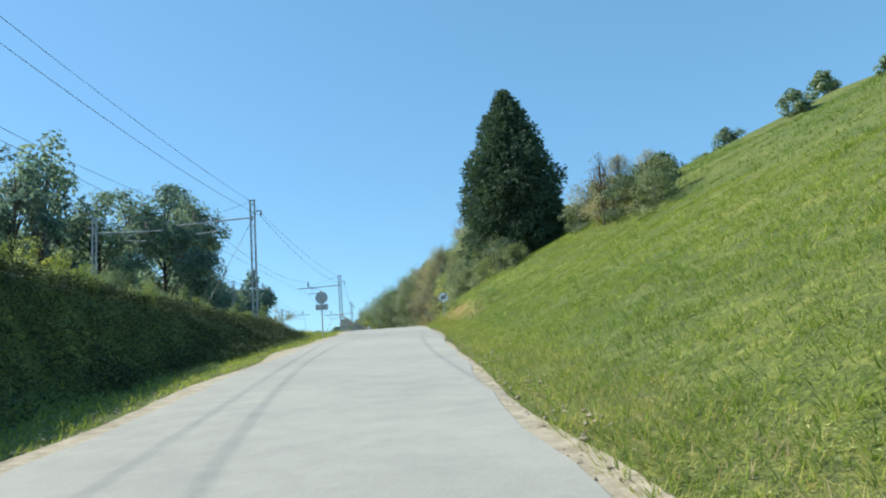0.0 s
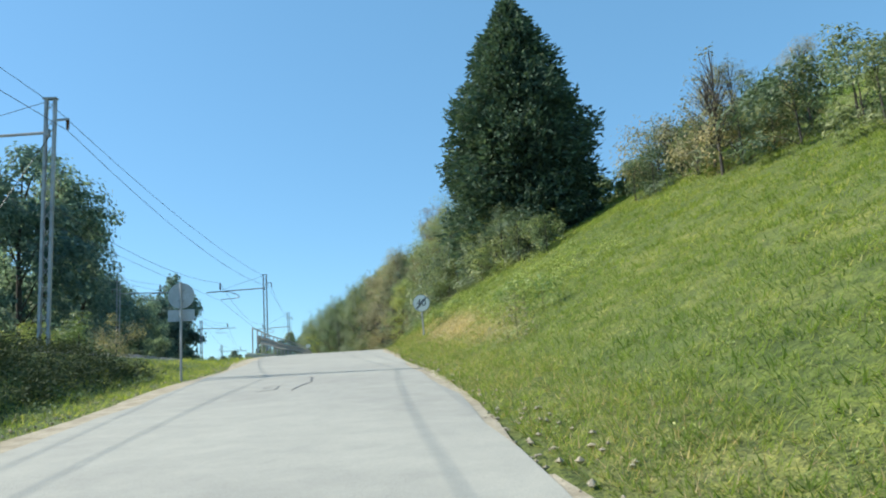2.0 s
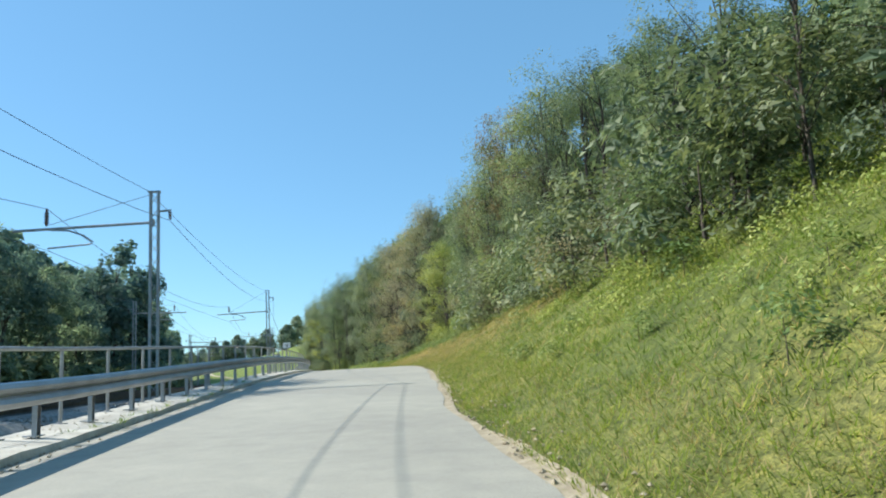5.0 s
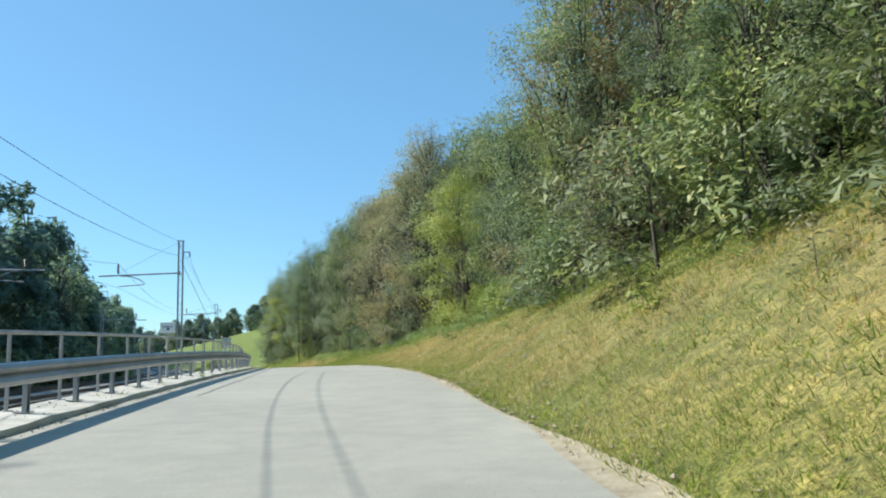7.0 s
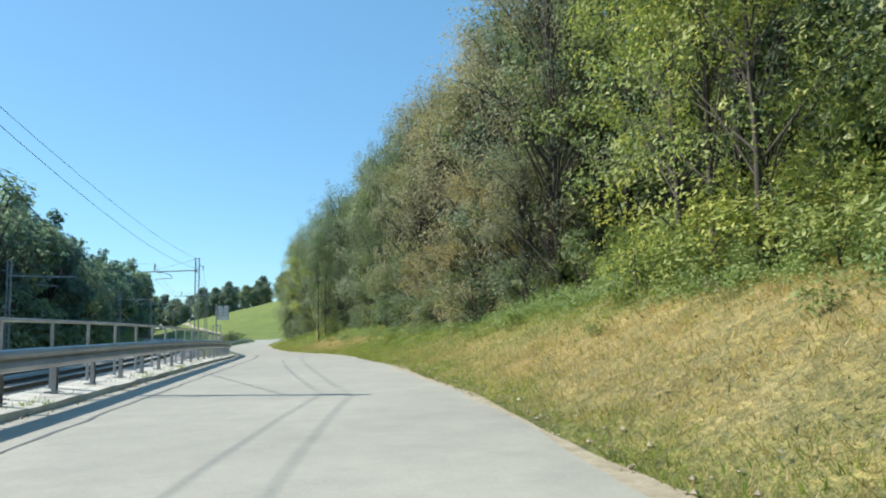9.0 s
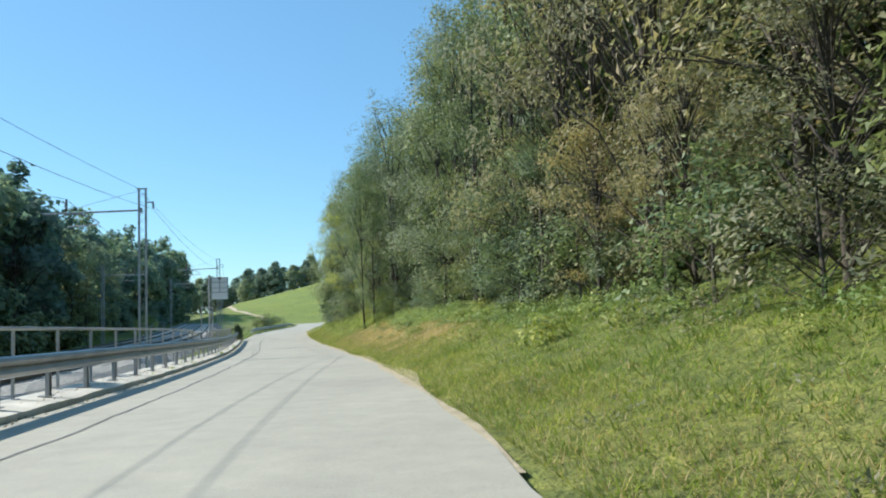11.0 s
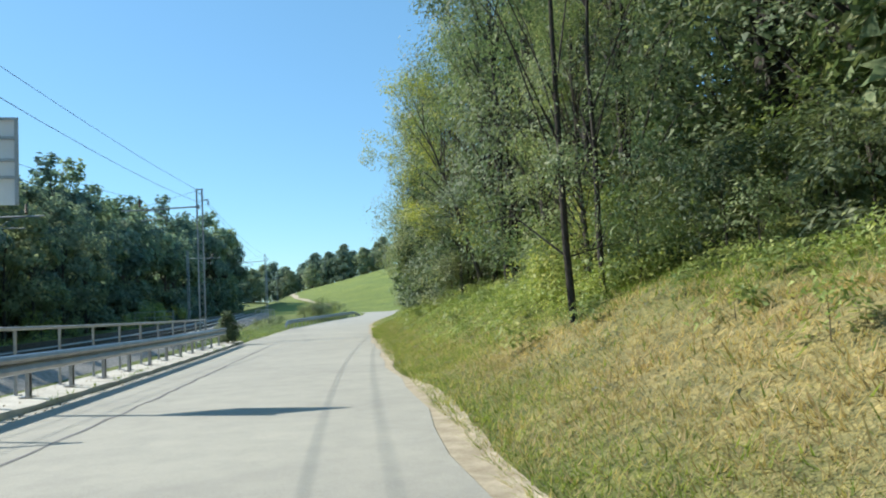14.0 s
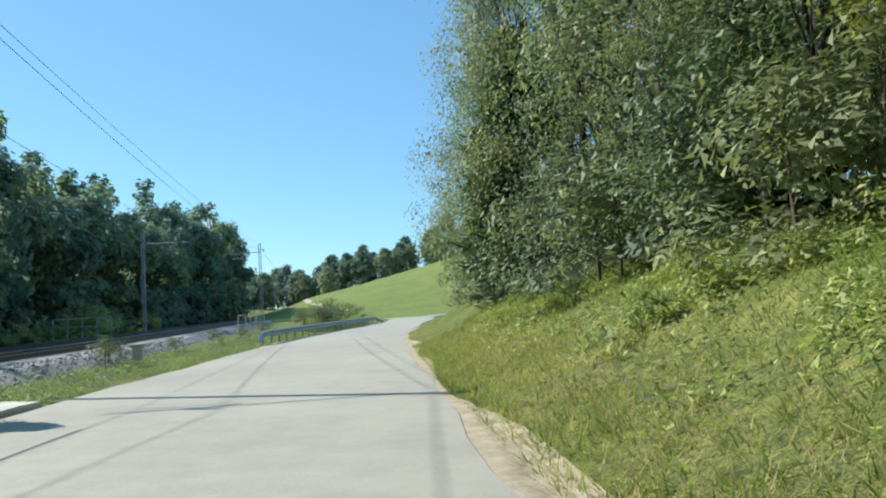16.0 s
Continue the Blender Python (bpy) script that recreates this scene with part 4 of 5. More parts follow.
for z0 in (3.88, 4.15, 4.5, 4.8):
    bm = bmesh.new()
    bar(bm, (0.12, -0.012, z0), (1.12, -0.012, z0), 0.035, 0.04)
    part("crossbar", bm, M_BACK, panel)
bm = bmesh.new()
bar(bm, (0.54, -0.03, 4.74), (0.72, -0.03, 4.74), 0.03, 0.1)
part("latch", bm, M_BLACK, panel)
# small pipe frame before it
p = spot(164.6, -6.1, -0.4)
frm = empty("pipe_frame", pose(*p, 0, 0, heading(165)))
tagged(frm, "narrow upright frame of grey pipes beside the railing", "pipe frame")
for x0 in (-0.42, 0.22):
    bm = bmesh.new()
    rod(bm, (x0, 0, -0.5), (x0, 0, 2.98), 0.035)
    part("upright", bm, M_MAST, frm)
bm = bmesh.new()
rod(bm, (-0.46, 0, 2.98), (0.3, 0, 2.98), 0.035)
part("top_bar", bm, M_MAST, frm)

# low white marker post
p = put(204.0, -7.0, -0.2)
bm = bmesh.new()
bar(bm, (0, 0, 0), (0, 0, 0.85), 0.3, 0.18, 0.03)
bar(bm, (0, 0, 0.78), (0, 0, 0.86), 0.42, 0.24, 0.02)
ob = part("marker_post", bm, M_CONCRETE)
ob.matrix_world = pose(*p, 0, 0, 20)
tagged(ob, "short pale concrete marker post beside the ballast", "marker post")


def cage(place, turn, w, l, h, name, label):
    root = empty(name, pose(*place, 0, 0, turn))
    tagged(root, label, "barrier")
    for x in np.linspace(0, l, 5):
        bm = bmesh.new()
        bar(bm, (x, 0, -0.3), (x, 0, h), 0.05)
        part("post", bm, M_MAST, root)
    for z in (h * 0.5, h):
        bm = bmesh.new()
        bar(bm, (-0.02, 0, z), (l + 0.02, 0, z), 0.05)
        part("rail", bm, M_MAST, root)
    for x in (0, l):
        bm = bmesh.new()
        bar(bm, (x, 0, h), (x, w, h), 0.05)
        bar(bm, (x, w, -0.3), (x, w, h), 0.05)
        part("side_rail", bm, M_MAST, root)


q = rail_at(193.4, -6.6, 0.1) - np.array([1.5, 1.0, 0])
cage(Vector(q), 33, 1.2, 3.6, 1.1, "culvert_barrier", "pale steel barrier beside the far track")
q = rail_at(238 - 37, 3.4, -0.5)
cage(Vector(q), 60, 1.0, 1.8, 1.3, "culvert_barrier", "rusty steel barrier near the bend")

# ---------------------------------------------------------------- trees and shrubs
TREE_A = tree_model("tree", 11, 10, 6.4, 0.8, 160, 64, 0.074, 0.55, M_LEAF, "leafy green tree on the roadside bank", r0=0.11, n_limbs=26, slim=True, boughs=25, spread=0.115, shape=0.72)
TREE_B = tree_model("tree", 12, 11, 6.6, 1.3, 160, 64, 0.076, 0.55, M_LEAF_DARK, "dark green tree with dense leaves on the bank", r0=0.12, n_limbs=26, slim=True, boughs=24, spread=0.115, shape=0.7, bark=M_BARK_SHADED)
TREE_C = tree_model("tree", 13, 9, 5.2, 0.7, 190, 62, 0.066, 0.5, M_LEAF_BROWN, "thin-crowned tree turning brown on the bank", r0=0.1, n_limbs=80, slim=True, boughs=30, spread=0.13)
TREE_H = tree_model("tree", 16, 8, 6.0, 0.3, 150, 76, 0.07, 0.48, M_LEAF_YELLOW, "bright yellow-green hazel tree hanging over the bank", r0=0.08, n_limbs=30, slim=True, boughs=26, spread=0.13)
TREE_R = tree_model("tree", 20, 8, 5.4, 0.4, 130, 80, 0.062, 0.5, M_LEAF_RUST, "tree draped in withered reddish-brown creepers", r0=0.09, slim=True, n_limbs=50, boughs=22, spread=0.13)
TREE_T = tree_model("tree", 27, 13.2, 5.8, 1.5, 240, 78, 0.068, 0.52, M_LEAF, "young tree with a bare slim trunk at the wood's edge", r0=0.09, n_limbs=14, slim=True, boughs=46, spread=0.1, lean=0.02, shape=0.6, bark=M_BARK_SHADED)
TREE_L = tree_model("tree", 28, 10, 6.0, 1.9, 170, 76, 0.068, 0.46, M_LEAF_YELLOW, "leaning pale-barked tree with yellow-green leaves", r0=0.1, n_limbs=18, boughs=24, spread=0.12, lean=0.3, slim=True)
TREE_M = tree_model("tree", 29, 14, 7.0, 3.4, 160, 80, 0.07, 0.6, M_LEAF_DARK, "big old tree, its thick trunk coloured dark for the wood's shade", r0=0.24, n_limbs=10, boughs=30, spread=0.12, lean=0.1, bark=M_BARK_SHADED, slim=True)
TREE_G = tree_model("tree", 18, 11, 7.0, 0.8, 115, 72, 0.105, 0.75, M_LEAF, "tall green tree at the back of the wood", distant=True, boughs=22)
TREE_J = tree_model("tree", 30, 11, 7.0, 0.3, 110, 44, 0.26, 0.95, M_LEAF, "tall green tree deep in the wood", distant=True, boughs=22)
TREE_D = tree_model("tree", 14, 15, 9.0, 0.6, 130, 38, 0.38, 1.1, M_LEAF_HAZED, "tall dark broadleaf tree beyond the railway", r0=0.22, n_limbs=18, distant=True, boughs=22)
TREE_N = tree_model("tree", 14, 15, 9.0, 0.6, 140, 64, 0.21, 1.1, M_LEAF_HAZED, "tall dark broadleaf tree close beyond the railway", r0=0.22, n_limbs=18, distant=True, boughs=24)
TREE_E = tree_model("tree", 17, 15, 6.5, 2.0, 90, 28, 0.26, 1.0, M_LEAF_HAZED, "tall thin-crowned tree with open branches beyond the railway", r0=0.18, n_limbs=60, distant=True, boughs=20)
TREE_P = tree_model("tree", 31, 15, 7.5, 0.4, 110, 40, 0.3, 1.0, M_FAR_HAZED, "pale grey-green tree at the railway's edge", r0=0.16, n_limbs=30, distant=True, boughs=20)
TREE_F = tree_model("tree", 15, 12, 9.0, 0.4, 75, 28, 0.58, 1.3, M_FAR_HAZED, "distant broadleaf tree at the field's edge", r0=0.2, n_limbs=8, distant=True)
TREE_K = tree_model("tree", 19, 12, 8.5, 0.4, 80, 26, 0.6, 1.2, M_LEAF_HAZED, "dark tree at the back of the wood beyond the railway", r0=0.2, n_limbs=8, distant=True)
SHRUB_A = tree_model("shrub", 21, 2.4, 3.0, 0.1, 50, 35, 0.086, 0.4, M_LEAF, "tangled green shrub on the bank", "shrub", 0.8, 0.04, 16, slim=True, boughs=14)
SHRUB_B = tree_model("shrub", 22, 2.2, 2.8, 0.1, 50, 35, 0.086, 0.4, M_LEAF_YELLOW, "yellow-green bramble shrub on the bank", "shrub", 0.8, 0.04, 16, slim=True, boughs=14)
SHRUB_C = tree_model("shrub", 23, 2.3, 3.0, 0.1, 50, 35, 0.095, 0.4, M_LEAF_DARK, "dark green hedge shrub beside the road", "shrub", 0.8, 0.04, 12, slim=True, boughs=14)
SHRUB_D = tree_model("shrub", 24, 2.2, 2.8, 0.1, 50, 35, 0.071, 0.42, M_LEAF_BROWN, "brownish autumn shrub on the bank", "shrub", 0.8, 0.04, 24, slim=True, boughs=13)
SHRUB_H = tree_model("shrub", 25, 2.4, 3.2, 0.1, 50, 34, 0.2, 0.5, M_LEAF, "leafy green shrub on the hilltop", "shrub", 0.8, 0.04, 16, distant=True)
SHRUB_K = tree_model("shrub", 26, 2.4, 3.2, 0.1, 50, 34, 0.22, 0.5, M_LEAF_DARK, "dark undergrowth shrub beyond the railway", "shrub", 0.8, 0.04, 12, distant=True)


SPRUCE_V, SPRUCE_W = [0, 0.06, 0.13, 0.28, 0.43, 0.57, 0.75, 1], [0.05, 0.22, 0.4, 0.66, 0.89, 1, 1, 0.86]


def sprays(centres, ways, size, rng):
    """Hanging needle sprays, slim folded blades along the ways given."""
    n = len(centres)
    t = ways / np.linalg.norm(ways, axis=1, keepdims=True)
    b = np.cross(t, rng.normal(size=(n, 3)))
    b /= np.linalg.norm(b, axis=1, keepdims=True) + 1e-9
    q = np.cross(t, b)
    sz = (size * rng.uniform(0.6, 1.3, n))[:, None]
    v = np.stack([centres - t * sz * 0.4, centres + b * sz * 0.2 + q * sz * 0.06, centres + t * sz * 0.6, centres - b * sz * 0.2 + q * sz * 0.06], 1).reshape(-1, 3)
    i = np.arange(n)[:, None] * 4
    return v, np.concatenate([i + [0, 1, 2], i + [0, 2, 3]], 1).reshape(-1, 3)


def spruce(name, seed, height, width, label, m=6, spray=0.3):
    """A conifer: whorls of drooping branches with hanging sprays, their tips turned up, dense to the ground."""
    g = np.random.default_rng(seed)
    root = empty(name)
    v, f = tube([(0, 0, -0.6), (0.03, 0, height * 0.5), (0, 0, height * 0.99)], [0.24, 0.13, 0.02], 8)
    mesh_object("trunk", v, f, M_BARK, root, smooth=True)
    cc, nn, bv, bf, nb = [], [], [], [], 0
    z = 0.5
    while z < height - 0.1:
        u = z / height
        r = width / 2 * float(np.interp(1 - u, SPRUCE_V, SPRUCE_W))
        n = max(5, int(7 + 4.6 * r))
        a0 = g.uniform(0, 6.28)
        for k in range(n):
            a = a0 + 6.283 * k / n + g.normal() * 0.16
            rr = max(0.18, r * g.uniform(0.84, 1.06) * (1 + 0.09 * math.sin(3 * a + 2.1 * z) + 0.06 * math.sin(5 * a - 1.3 * z)))
            t = np.linspace(0.25, 1, max(4, int(4 + 3.4 * rr)))
            droop = -0.3 * rr * t ** 1.4 + 0.2 * rr * t ** 4
            b = np.stack([rr * t * math.cos(a), rr * t * math.sin(a), z + droop], 1)
            w, q = tube(b[::3], np.linspace(0.03, 0.006, len(b[::3])), 4)
            bv.append(w), bf.append(q + nb)
            nb += len(w)
            side_ = np.array([-math.sin(a), math.cos(a), 0.0])
            for p, tt in zip(b, t):
                wid = 0.26 * rr * (1.08 - tt) + 0.07
                off = side_ * (g.normal(size=(m, 1)) * wid) + g.normal(size=(m, 3)) * 0.07
                off[:, 2] -= np.abs(g.normal(size=m)) * 0.26
                cc.append(p + off)
                nn.append(np.array([math.cos(a) * 0.7, math.sin(a) * 0.7, -0.75 + 0.9 * tt ** 5]) + g.normal(size=(m, 3)) * 0.28)
        z += 0.2 + 0.14 * (1 - u)
    mesh_object("branch_work", np.concatenate(bv), np.concatenate(bf), M_BARK, root)["kind"] = "stuff"
    v, f = sprays(np.concatenate(cc), np.concatenate(nn), spray, g)
    mesh_object("needles", v, f, M_NEEDLE, root)["kind"] = "stuff"
    tagged(root, label, "tree")
    return root


def scatter(models, s0, s1, step, d0, d1, lo, hi, group, seed, tall=(0.9, 1.15), sink=0.15, edge=False):
    g = random.Random(seed)
    s = s0
    while s < s1:
        d = g.uniform(d0, d1) + (float(edge_r(s)) if edge else 0)
        plant(g.choice(models), put(s, d, -sink), g.uniform(0, 6.28), g.uniform(lo, hi), g.uniform(*tall), group=group)
        s += step * g.uniform(0.7, 1.35)


def thicket(model, s0, s1, step, d0, d1, lo, hi, label, seed, edge=False):
    """Undergrowth that nobody could count, joined: many turned copies of a shrub's leaves."""
    g = random.Random(seed)
    me = next(o for o in model.children if o.name.startswith("foliage")).data
    co = np.empty(len(me.vertices) * 3, np.float32)
    me.vertices.foreach_get("co", co)
    co, out, s = co.reshape(-1, 3), [], s0
    while s < s1:
        d = g.uniform(d0, d1) + (float(edge_r(s)) if edge else 0)
        a, k, foot = g.uniform(0, 6.28), g.uniform(lo, hi), put(s, d, -0.15)
        turn = np.array([(math.cos(a), -math.sin(a), 0), (math.sin(a), math.cos(a), 0), (0, 0, 1)])
        out.append(co @ turn.T * k + np.array(foot))
        s += step * g.uniform(0.7, 1.35)
    v = np.concatenate(out)
    tagged(mesh_object("undergrowth", v, np.arange(len(v)).reshape(-1, 3), me.materials[0]), label, "undergrowth", kind="stuff")


BIG = spruce("spruce_tree", 41, 13.6, 7.5, "big dark green spruce tree rising above the bank")
BIG.matrix_basis = Matrix.Translation(put(52.6, 8.3, -0.4))
SMALL_SPRUCE = spruce("spruce_tree", 42, 9.0, 3.6, "slim dark spruce tree at the end of the bank", 3, 0.42)
SMALL_SPRUCE.matrix_basis = Matrix.Translation(put(203, 5.2, -0.3))

# the wood on the bank: height of its crowns over the road, by station
TOP_S = [44, 50, 58, 66, 74, 80, 86, 92, 97, 101, 106, 112, 120, 130, 150, 200, 215, 222]
TOP_H = [6.0, 6.8, 8.0, 9.5, 11.6, 13.4, 14.8, 14.4, 12.8, 12.0, 13.4, 15, 15.8, 17, 18, 18, 17, 13]
TALL = {TREE_A: (10, 6.4), TREE_B: (11, 6.6), TREE_C: (9, 5.2), TREE_H: (8, 6.0), TREE_R: (8, 5.4), TREE_G: (11, 7.0), TREE_J: (11, 7.0), TREE_T: (13.2, 5.8)}
BANK_TREES = "trees on the roadside bank"


def wood(models, s0, s1, step, e0, e1, seed, reach=2.7, top=(0.86, 1.02), label=""):
    """A row of trees whose tops follow the wood's outline and whose crowns keep clear of the road."""
    g = random.Random(seed)
    s = s0
    while s < s1:
        model, e = g.choice(models), g.uniform(e0, e1)
        d = float(edge_r(s)) + e
        foot = put(s, d, -0.2)
        tall_, wide = TALL[model]
        want = float(np.interp(s, TOP_S, TOP_H)) * g.uniform(*top) + float(road_z(s)) - foot.z
        k = want / tall_
        size = min(k * 1.1, max(2 * (e - reach) / wide, 0.3))
        plant(model, foot, g.uniform(0, 6.28), size, k / size, label=label, group=BANK_TREES)
        s += step * g.uniform(0.75, 1.3)


wood([TREE_A, TREE_H, TREE_A, TREE_B], 47, 60, 2.4, 4.6, 6.4, 61, 3.0, (0.82, 0.98), "small leafy tree overgrown with creepers below the spruce")
wood([TREE_B, TREE_A, TREE_B, TREE_A], 60, 78, 2.9, 5.2, 6.6, 62)
wood([TREE_B, TREE_R, TREE_B, TREE_A], 78, 92, 2.3, 5.4, 6.6, 63)
wood([TREE_B, TREE_A, TREE_B], 77, 100, 2.3, 4.7, 5.6, 79, 2.3, (0.5, 0.72))
wood([TREE_B, TREE_A, TREE_B], 92, 102.5, 2.7, 5.6, 6.8, 64)
wood([TREE_H], 103.5, 107.8, 1.5, 4.0, 4.8, 65, 2.0, (0.62, 0.85))
wood([TREE_B], 108, 118, 2.6, 7.0, 8.2, 77)
wood([TREE_C, TREE_B, TREE_C, TREE_C], 116, 142, 2.7, 5.2, 6.6, 66)
wood([TREE_B, TREE_A, TREE_B], 142, 160, 3.0, 5.4, 6.6, 67)
wood([TREE_B], 160.5, 170, 2.6, 7.4, 9.0, 78)
wood([TREE_B, TREE_A, TREE_B], 170.5, 200, 3.2, 4.8, 6.2, 68, 1.5)
wood([TREE_B, TREE_A], 198, 221, 2.8, 4.4, 5.4, 69, 1.35)
wood([TREE_G], 60, 218, 5.4, 8.5, 11, 70, 4.6, (0.98, 1.1))
wood([TREE_J], 68, 108, 3.6, 11.5, 15, 75, 5.0, (0.98, 1.08))
wood([TREE_J], 108, 214, 3.4, 12, 17, 71, 5.0, (1.0, 1.15))
wood([TREE_C, TREE_A, TREE_C], 117, 140, 4.5, 4.4, 5.0, 72, 2.5, (0.32, 0.5))
wood([TREE_B, TREE_A], 141, 158, 5.0, 4.8, 5.4, 74, 2.9, (0.3, 0.42))
wood([TREE_A, TREE_B], 188, 218, 5.0, 4.4, 5.0, 73, 2.6, (0.3, 0.5))
for model, s_, e_, k_, turn_, up in ((TREE_T, 165.6, 2.45, 0.62, 2.9, 1.3), (TREE_T, 166.2, 3.15, 0.55, 1.2, 1.25), (TREE_A, 167.6, 3.4, 0.5, 0.7, 1.1), (TREE_B, 169.8, 4.0, 0.62, 2.1, 1.1), (TREE_B, 91.5, 5.2, 0.82, 0.4, 1.22), (TREE_A, 88.6, 5.1, 0.8, 1.9, 1.25), (TREE_L, 185.0, 4.7, 0.95, 3.3, 1.0), (TREE_M, 170.0, 9.3, 1.05, 3.2, 1.0)):
    plant(model, put(s_, float(edge_r(s_)) + e_, -0.15), turn_, k_, up, group=BANK_TREES)
BANK_SHRUBS = "shrubs on the bank"
scatter([SHRUB_A, SHRUB_C, SHRUB_C, SHRUB_D], 58, 93, 1.9, 3.6, 4.6, 0.8, 1.35, BANK_SHRUBS, 5, edge=True)
scatter([SHRUB_B], 93, 110, 1.1, 3.6, 4.9, 0.5, 0.85, BANK_SHRUBS, 14, edge=True)
scatter([SHRUB_A, SHRUB_B], 109, 117, 1.3, 5.0, 6.4, 0.5, 0.8, BANK_SHRUBS, 39, edge=True)
scatter([SHRUB_A, SHRUB_C, SHRUB_D], 117, 130, 1.9, 3.4, 4.6, 0.7, 1.2, BANK_SHRUBS, 15, edge=True)
for model, s_, e_, k_ in ((SHRUB_B, 166.6, 3.9, 0.7), (SHRUB_B, 167.8, 3.1, 0.55), (SHRUB_B, 168.8, 3.7, 0.85), (SHRUB_B, 169.9, 3.4, 0.6), (SHRUB_B, 170.9, 4.1, 0.75), (SHRUB_B, 169.5, 5.0, 0.95), (SHRUB_B, 167.5, 8.0, 1.25), (SHRUB_A, 164.0, 4.5, 0.45)):
    plant(model, put(s_, float(edge_r(s_)) + e_, -0.1), s_ * 2.3, k_, 1.1, group=BANK_SHRUBS)
scatter([SHRUB_C], 157, 169, 1.2, 5.6, 7.2, 0.8, 1.15, BANK_SHRUBS, 38, edge=True)
scatter([SHRUB_A, SHRUB_C, SHRUB_C], 130, 160, 1.8, 4.6, 6.6, 0.75, 1.2, BANK_SHRUBS, 16, edge=True)
scatter([SHRUB_C, SHRUB_A, SHRUB_C], 170, 212, 2.0, 4.4, 7.5, 0.5, 0.8, BANK_SHRUBS, 26, edge=True)
scatter([SHRUB_A, SHRUB_C, SHRUB_C], 44, 60, 0.8, 3.9, 6.4, 0.6, 1.05, BANK_SHRUBS, 6, edge=True)
scatter([SHRUB_A, SHRUB_C, SHRUB_C, SHRUB_D], 33, 48, 1.1, 10, 13.5, 0.65, 1.25, BANK_SHRUBS, 17)
for s_, d_, k_ in ((37.5, 13.2, 0.3), (40.5, 12.6, 0.36), (43.5, 13.6, 0.34), (46, 12.8, 0.26)):
    plant(TREE_C, put(s_, d_, -0.1), s_, k_, 1.05, label="young thin-leaved tree among the hillside shrubs", group=BANK_SHRUBS)
BARE = tree_model("sapling", 63, 4.2, 2.4, 1.2, 60, 3, 0.08, 0.3, M_LEAF_BROWN, "nearly leafless grey sapling above the shrubs", "tree", r0=0.055, n_limbs=60)
BARE.matrix_basis = Matrix.Translation(put(38.6, 10.9, -0.1))
used[BARE.name] = True
plant(BARE, put(40.2, 11.6, -0.1), 2.0, 0.8, 1.1)
for model, s_, d_, k_ in ((SHRUB_D, 41.0, -7.0, 0.62), (SHRUB_B, 39.8, -7.6, 0.6), (SHRUB_D, 42.4, -7.8, 0.5)):
    plant(model, put(s_, d_, -0.1), s_, k_, 1.0, label="pale scrubby shrub on the railway bank", group="scrub on the railway bank")
scatter([SHRUB_H], 40, 60, 1.8, 13.5, 18, 0.5, 0.8, BANK_SHRUBS, 18)
for s_, d_, k_ in ((60, 38, 0.22), (66, 40, 0.26), (70, 41, 0.3), (74, 42, 0.34), (80, 39, 0.42), (85, 36, 0.45)):
    plant(TREE_G, put(s_, d_, -0.2), s_, k_, 0.95, label="small tree on the hill's skyline", group="trees on the skyline")
scatter([SHRUB_H], 50, 86, 5, 30, 40, 0.6, 1.0, "shrubs along the hilltop", 19)

scatter([SHRUB_C, SHRUB_A, SHRUB_C], 186, 221, 1.3, 3.3, 4.7, 0.85, 1.35, BANK_SHRUBS, 44, edge=True)
thicket(SHRUB_H, 62, 216, 2.0, 8.0, 13, 1.1, 1.9, "dense green undergrowth deep in the wood", 45, True)
HEDGE = "hedge beside the road"
scatter([SHRUB_C, SHRUB_B, SHRUB_A], -8, 40, 1.0, -9.6, -8.4, 0.2, 0.36, HEDGE, 7, (1.0, 1.2))
scatter([SHRUB_B, SHRUB_A, SHRUB_B], 14, 41, 1.1, -9.4, -8.0, 0.34, 0.52, HEDGE, 28, (1.0, 1.15))
scatter([SHRUB_C, SHRUB_B], -8, 38, 1.0, -8.2, -7.2, 0.15, 0.24, HEDGE, 27, (1.0, 1.15))
RAIL_TREES = "dark trees beyond the railway"
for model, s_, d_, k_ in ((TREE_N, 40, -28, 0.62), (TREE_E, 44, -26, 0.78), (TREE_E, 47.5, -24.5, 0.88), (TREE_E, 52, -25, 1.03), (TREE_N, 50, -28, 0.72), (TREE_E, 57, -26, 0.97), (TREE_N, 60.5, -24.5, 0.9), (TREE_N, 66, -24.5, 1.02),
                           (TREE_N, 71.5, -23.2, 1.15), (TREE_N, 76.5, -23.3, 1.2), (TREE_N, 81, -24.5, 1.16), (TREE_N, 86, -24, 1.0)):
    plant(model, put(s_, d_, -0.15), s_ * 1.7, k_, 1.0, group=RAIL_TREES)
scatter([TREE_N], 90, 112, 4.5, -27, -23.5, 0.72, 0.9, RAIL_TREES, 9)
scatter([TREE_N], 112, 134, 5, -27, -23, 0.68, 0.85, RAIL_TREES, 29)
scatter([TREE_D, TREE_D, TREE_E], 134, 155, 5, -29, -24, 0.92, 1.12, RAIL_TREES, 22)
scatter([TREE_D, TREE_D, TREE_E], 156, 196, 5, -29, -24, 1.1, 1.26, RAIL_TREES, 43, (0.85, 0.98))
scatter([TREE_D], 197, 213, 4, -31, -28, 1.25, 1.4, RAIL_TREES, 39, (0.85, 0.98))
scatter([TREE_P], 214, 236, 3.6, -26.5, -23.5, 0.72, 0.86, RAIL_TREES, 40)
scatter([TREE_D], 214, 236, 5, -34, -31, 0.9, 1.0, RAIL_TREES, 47)
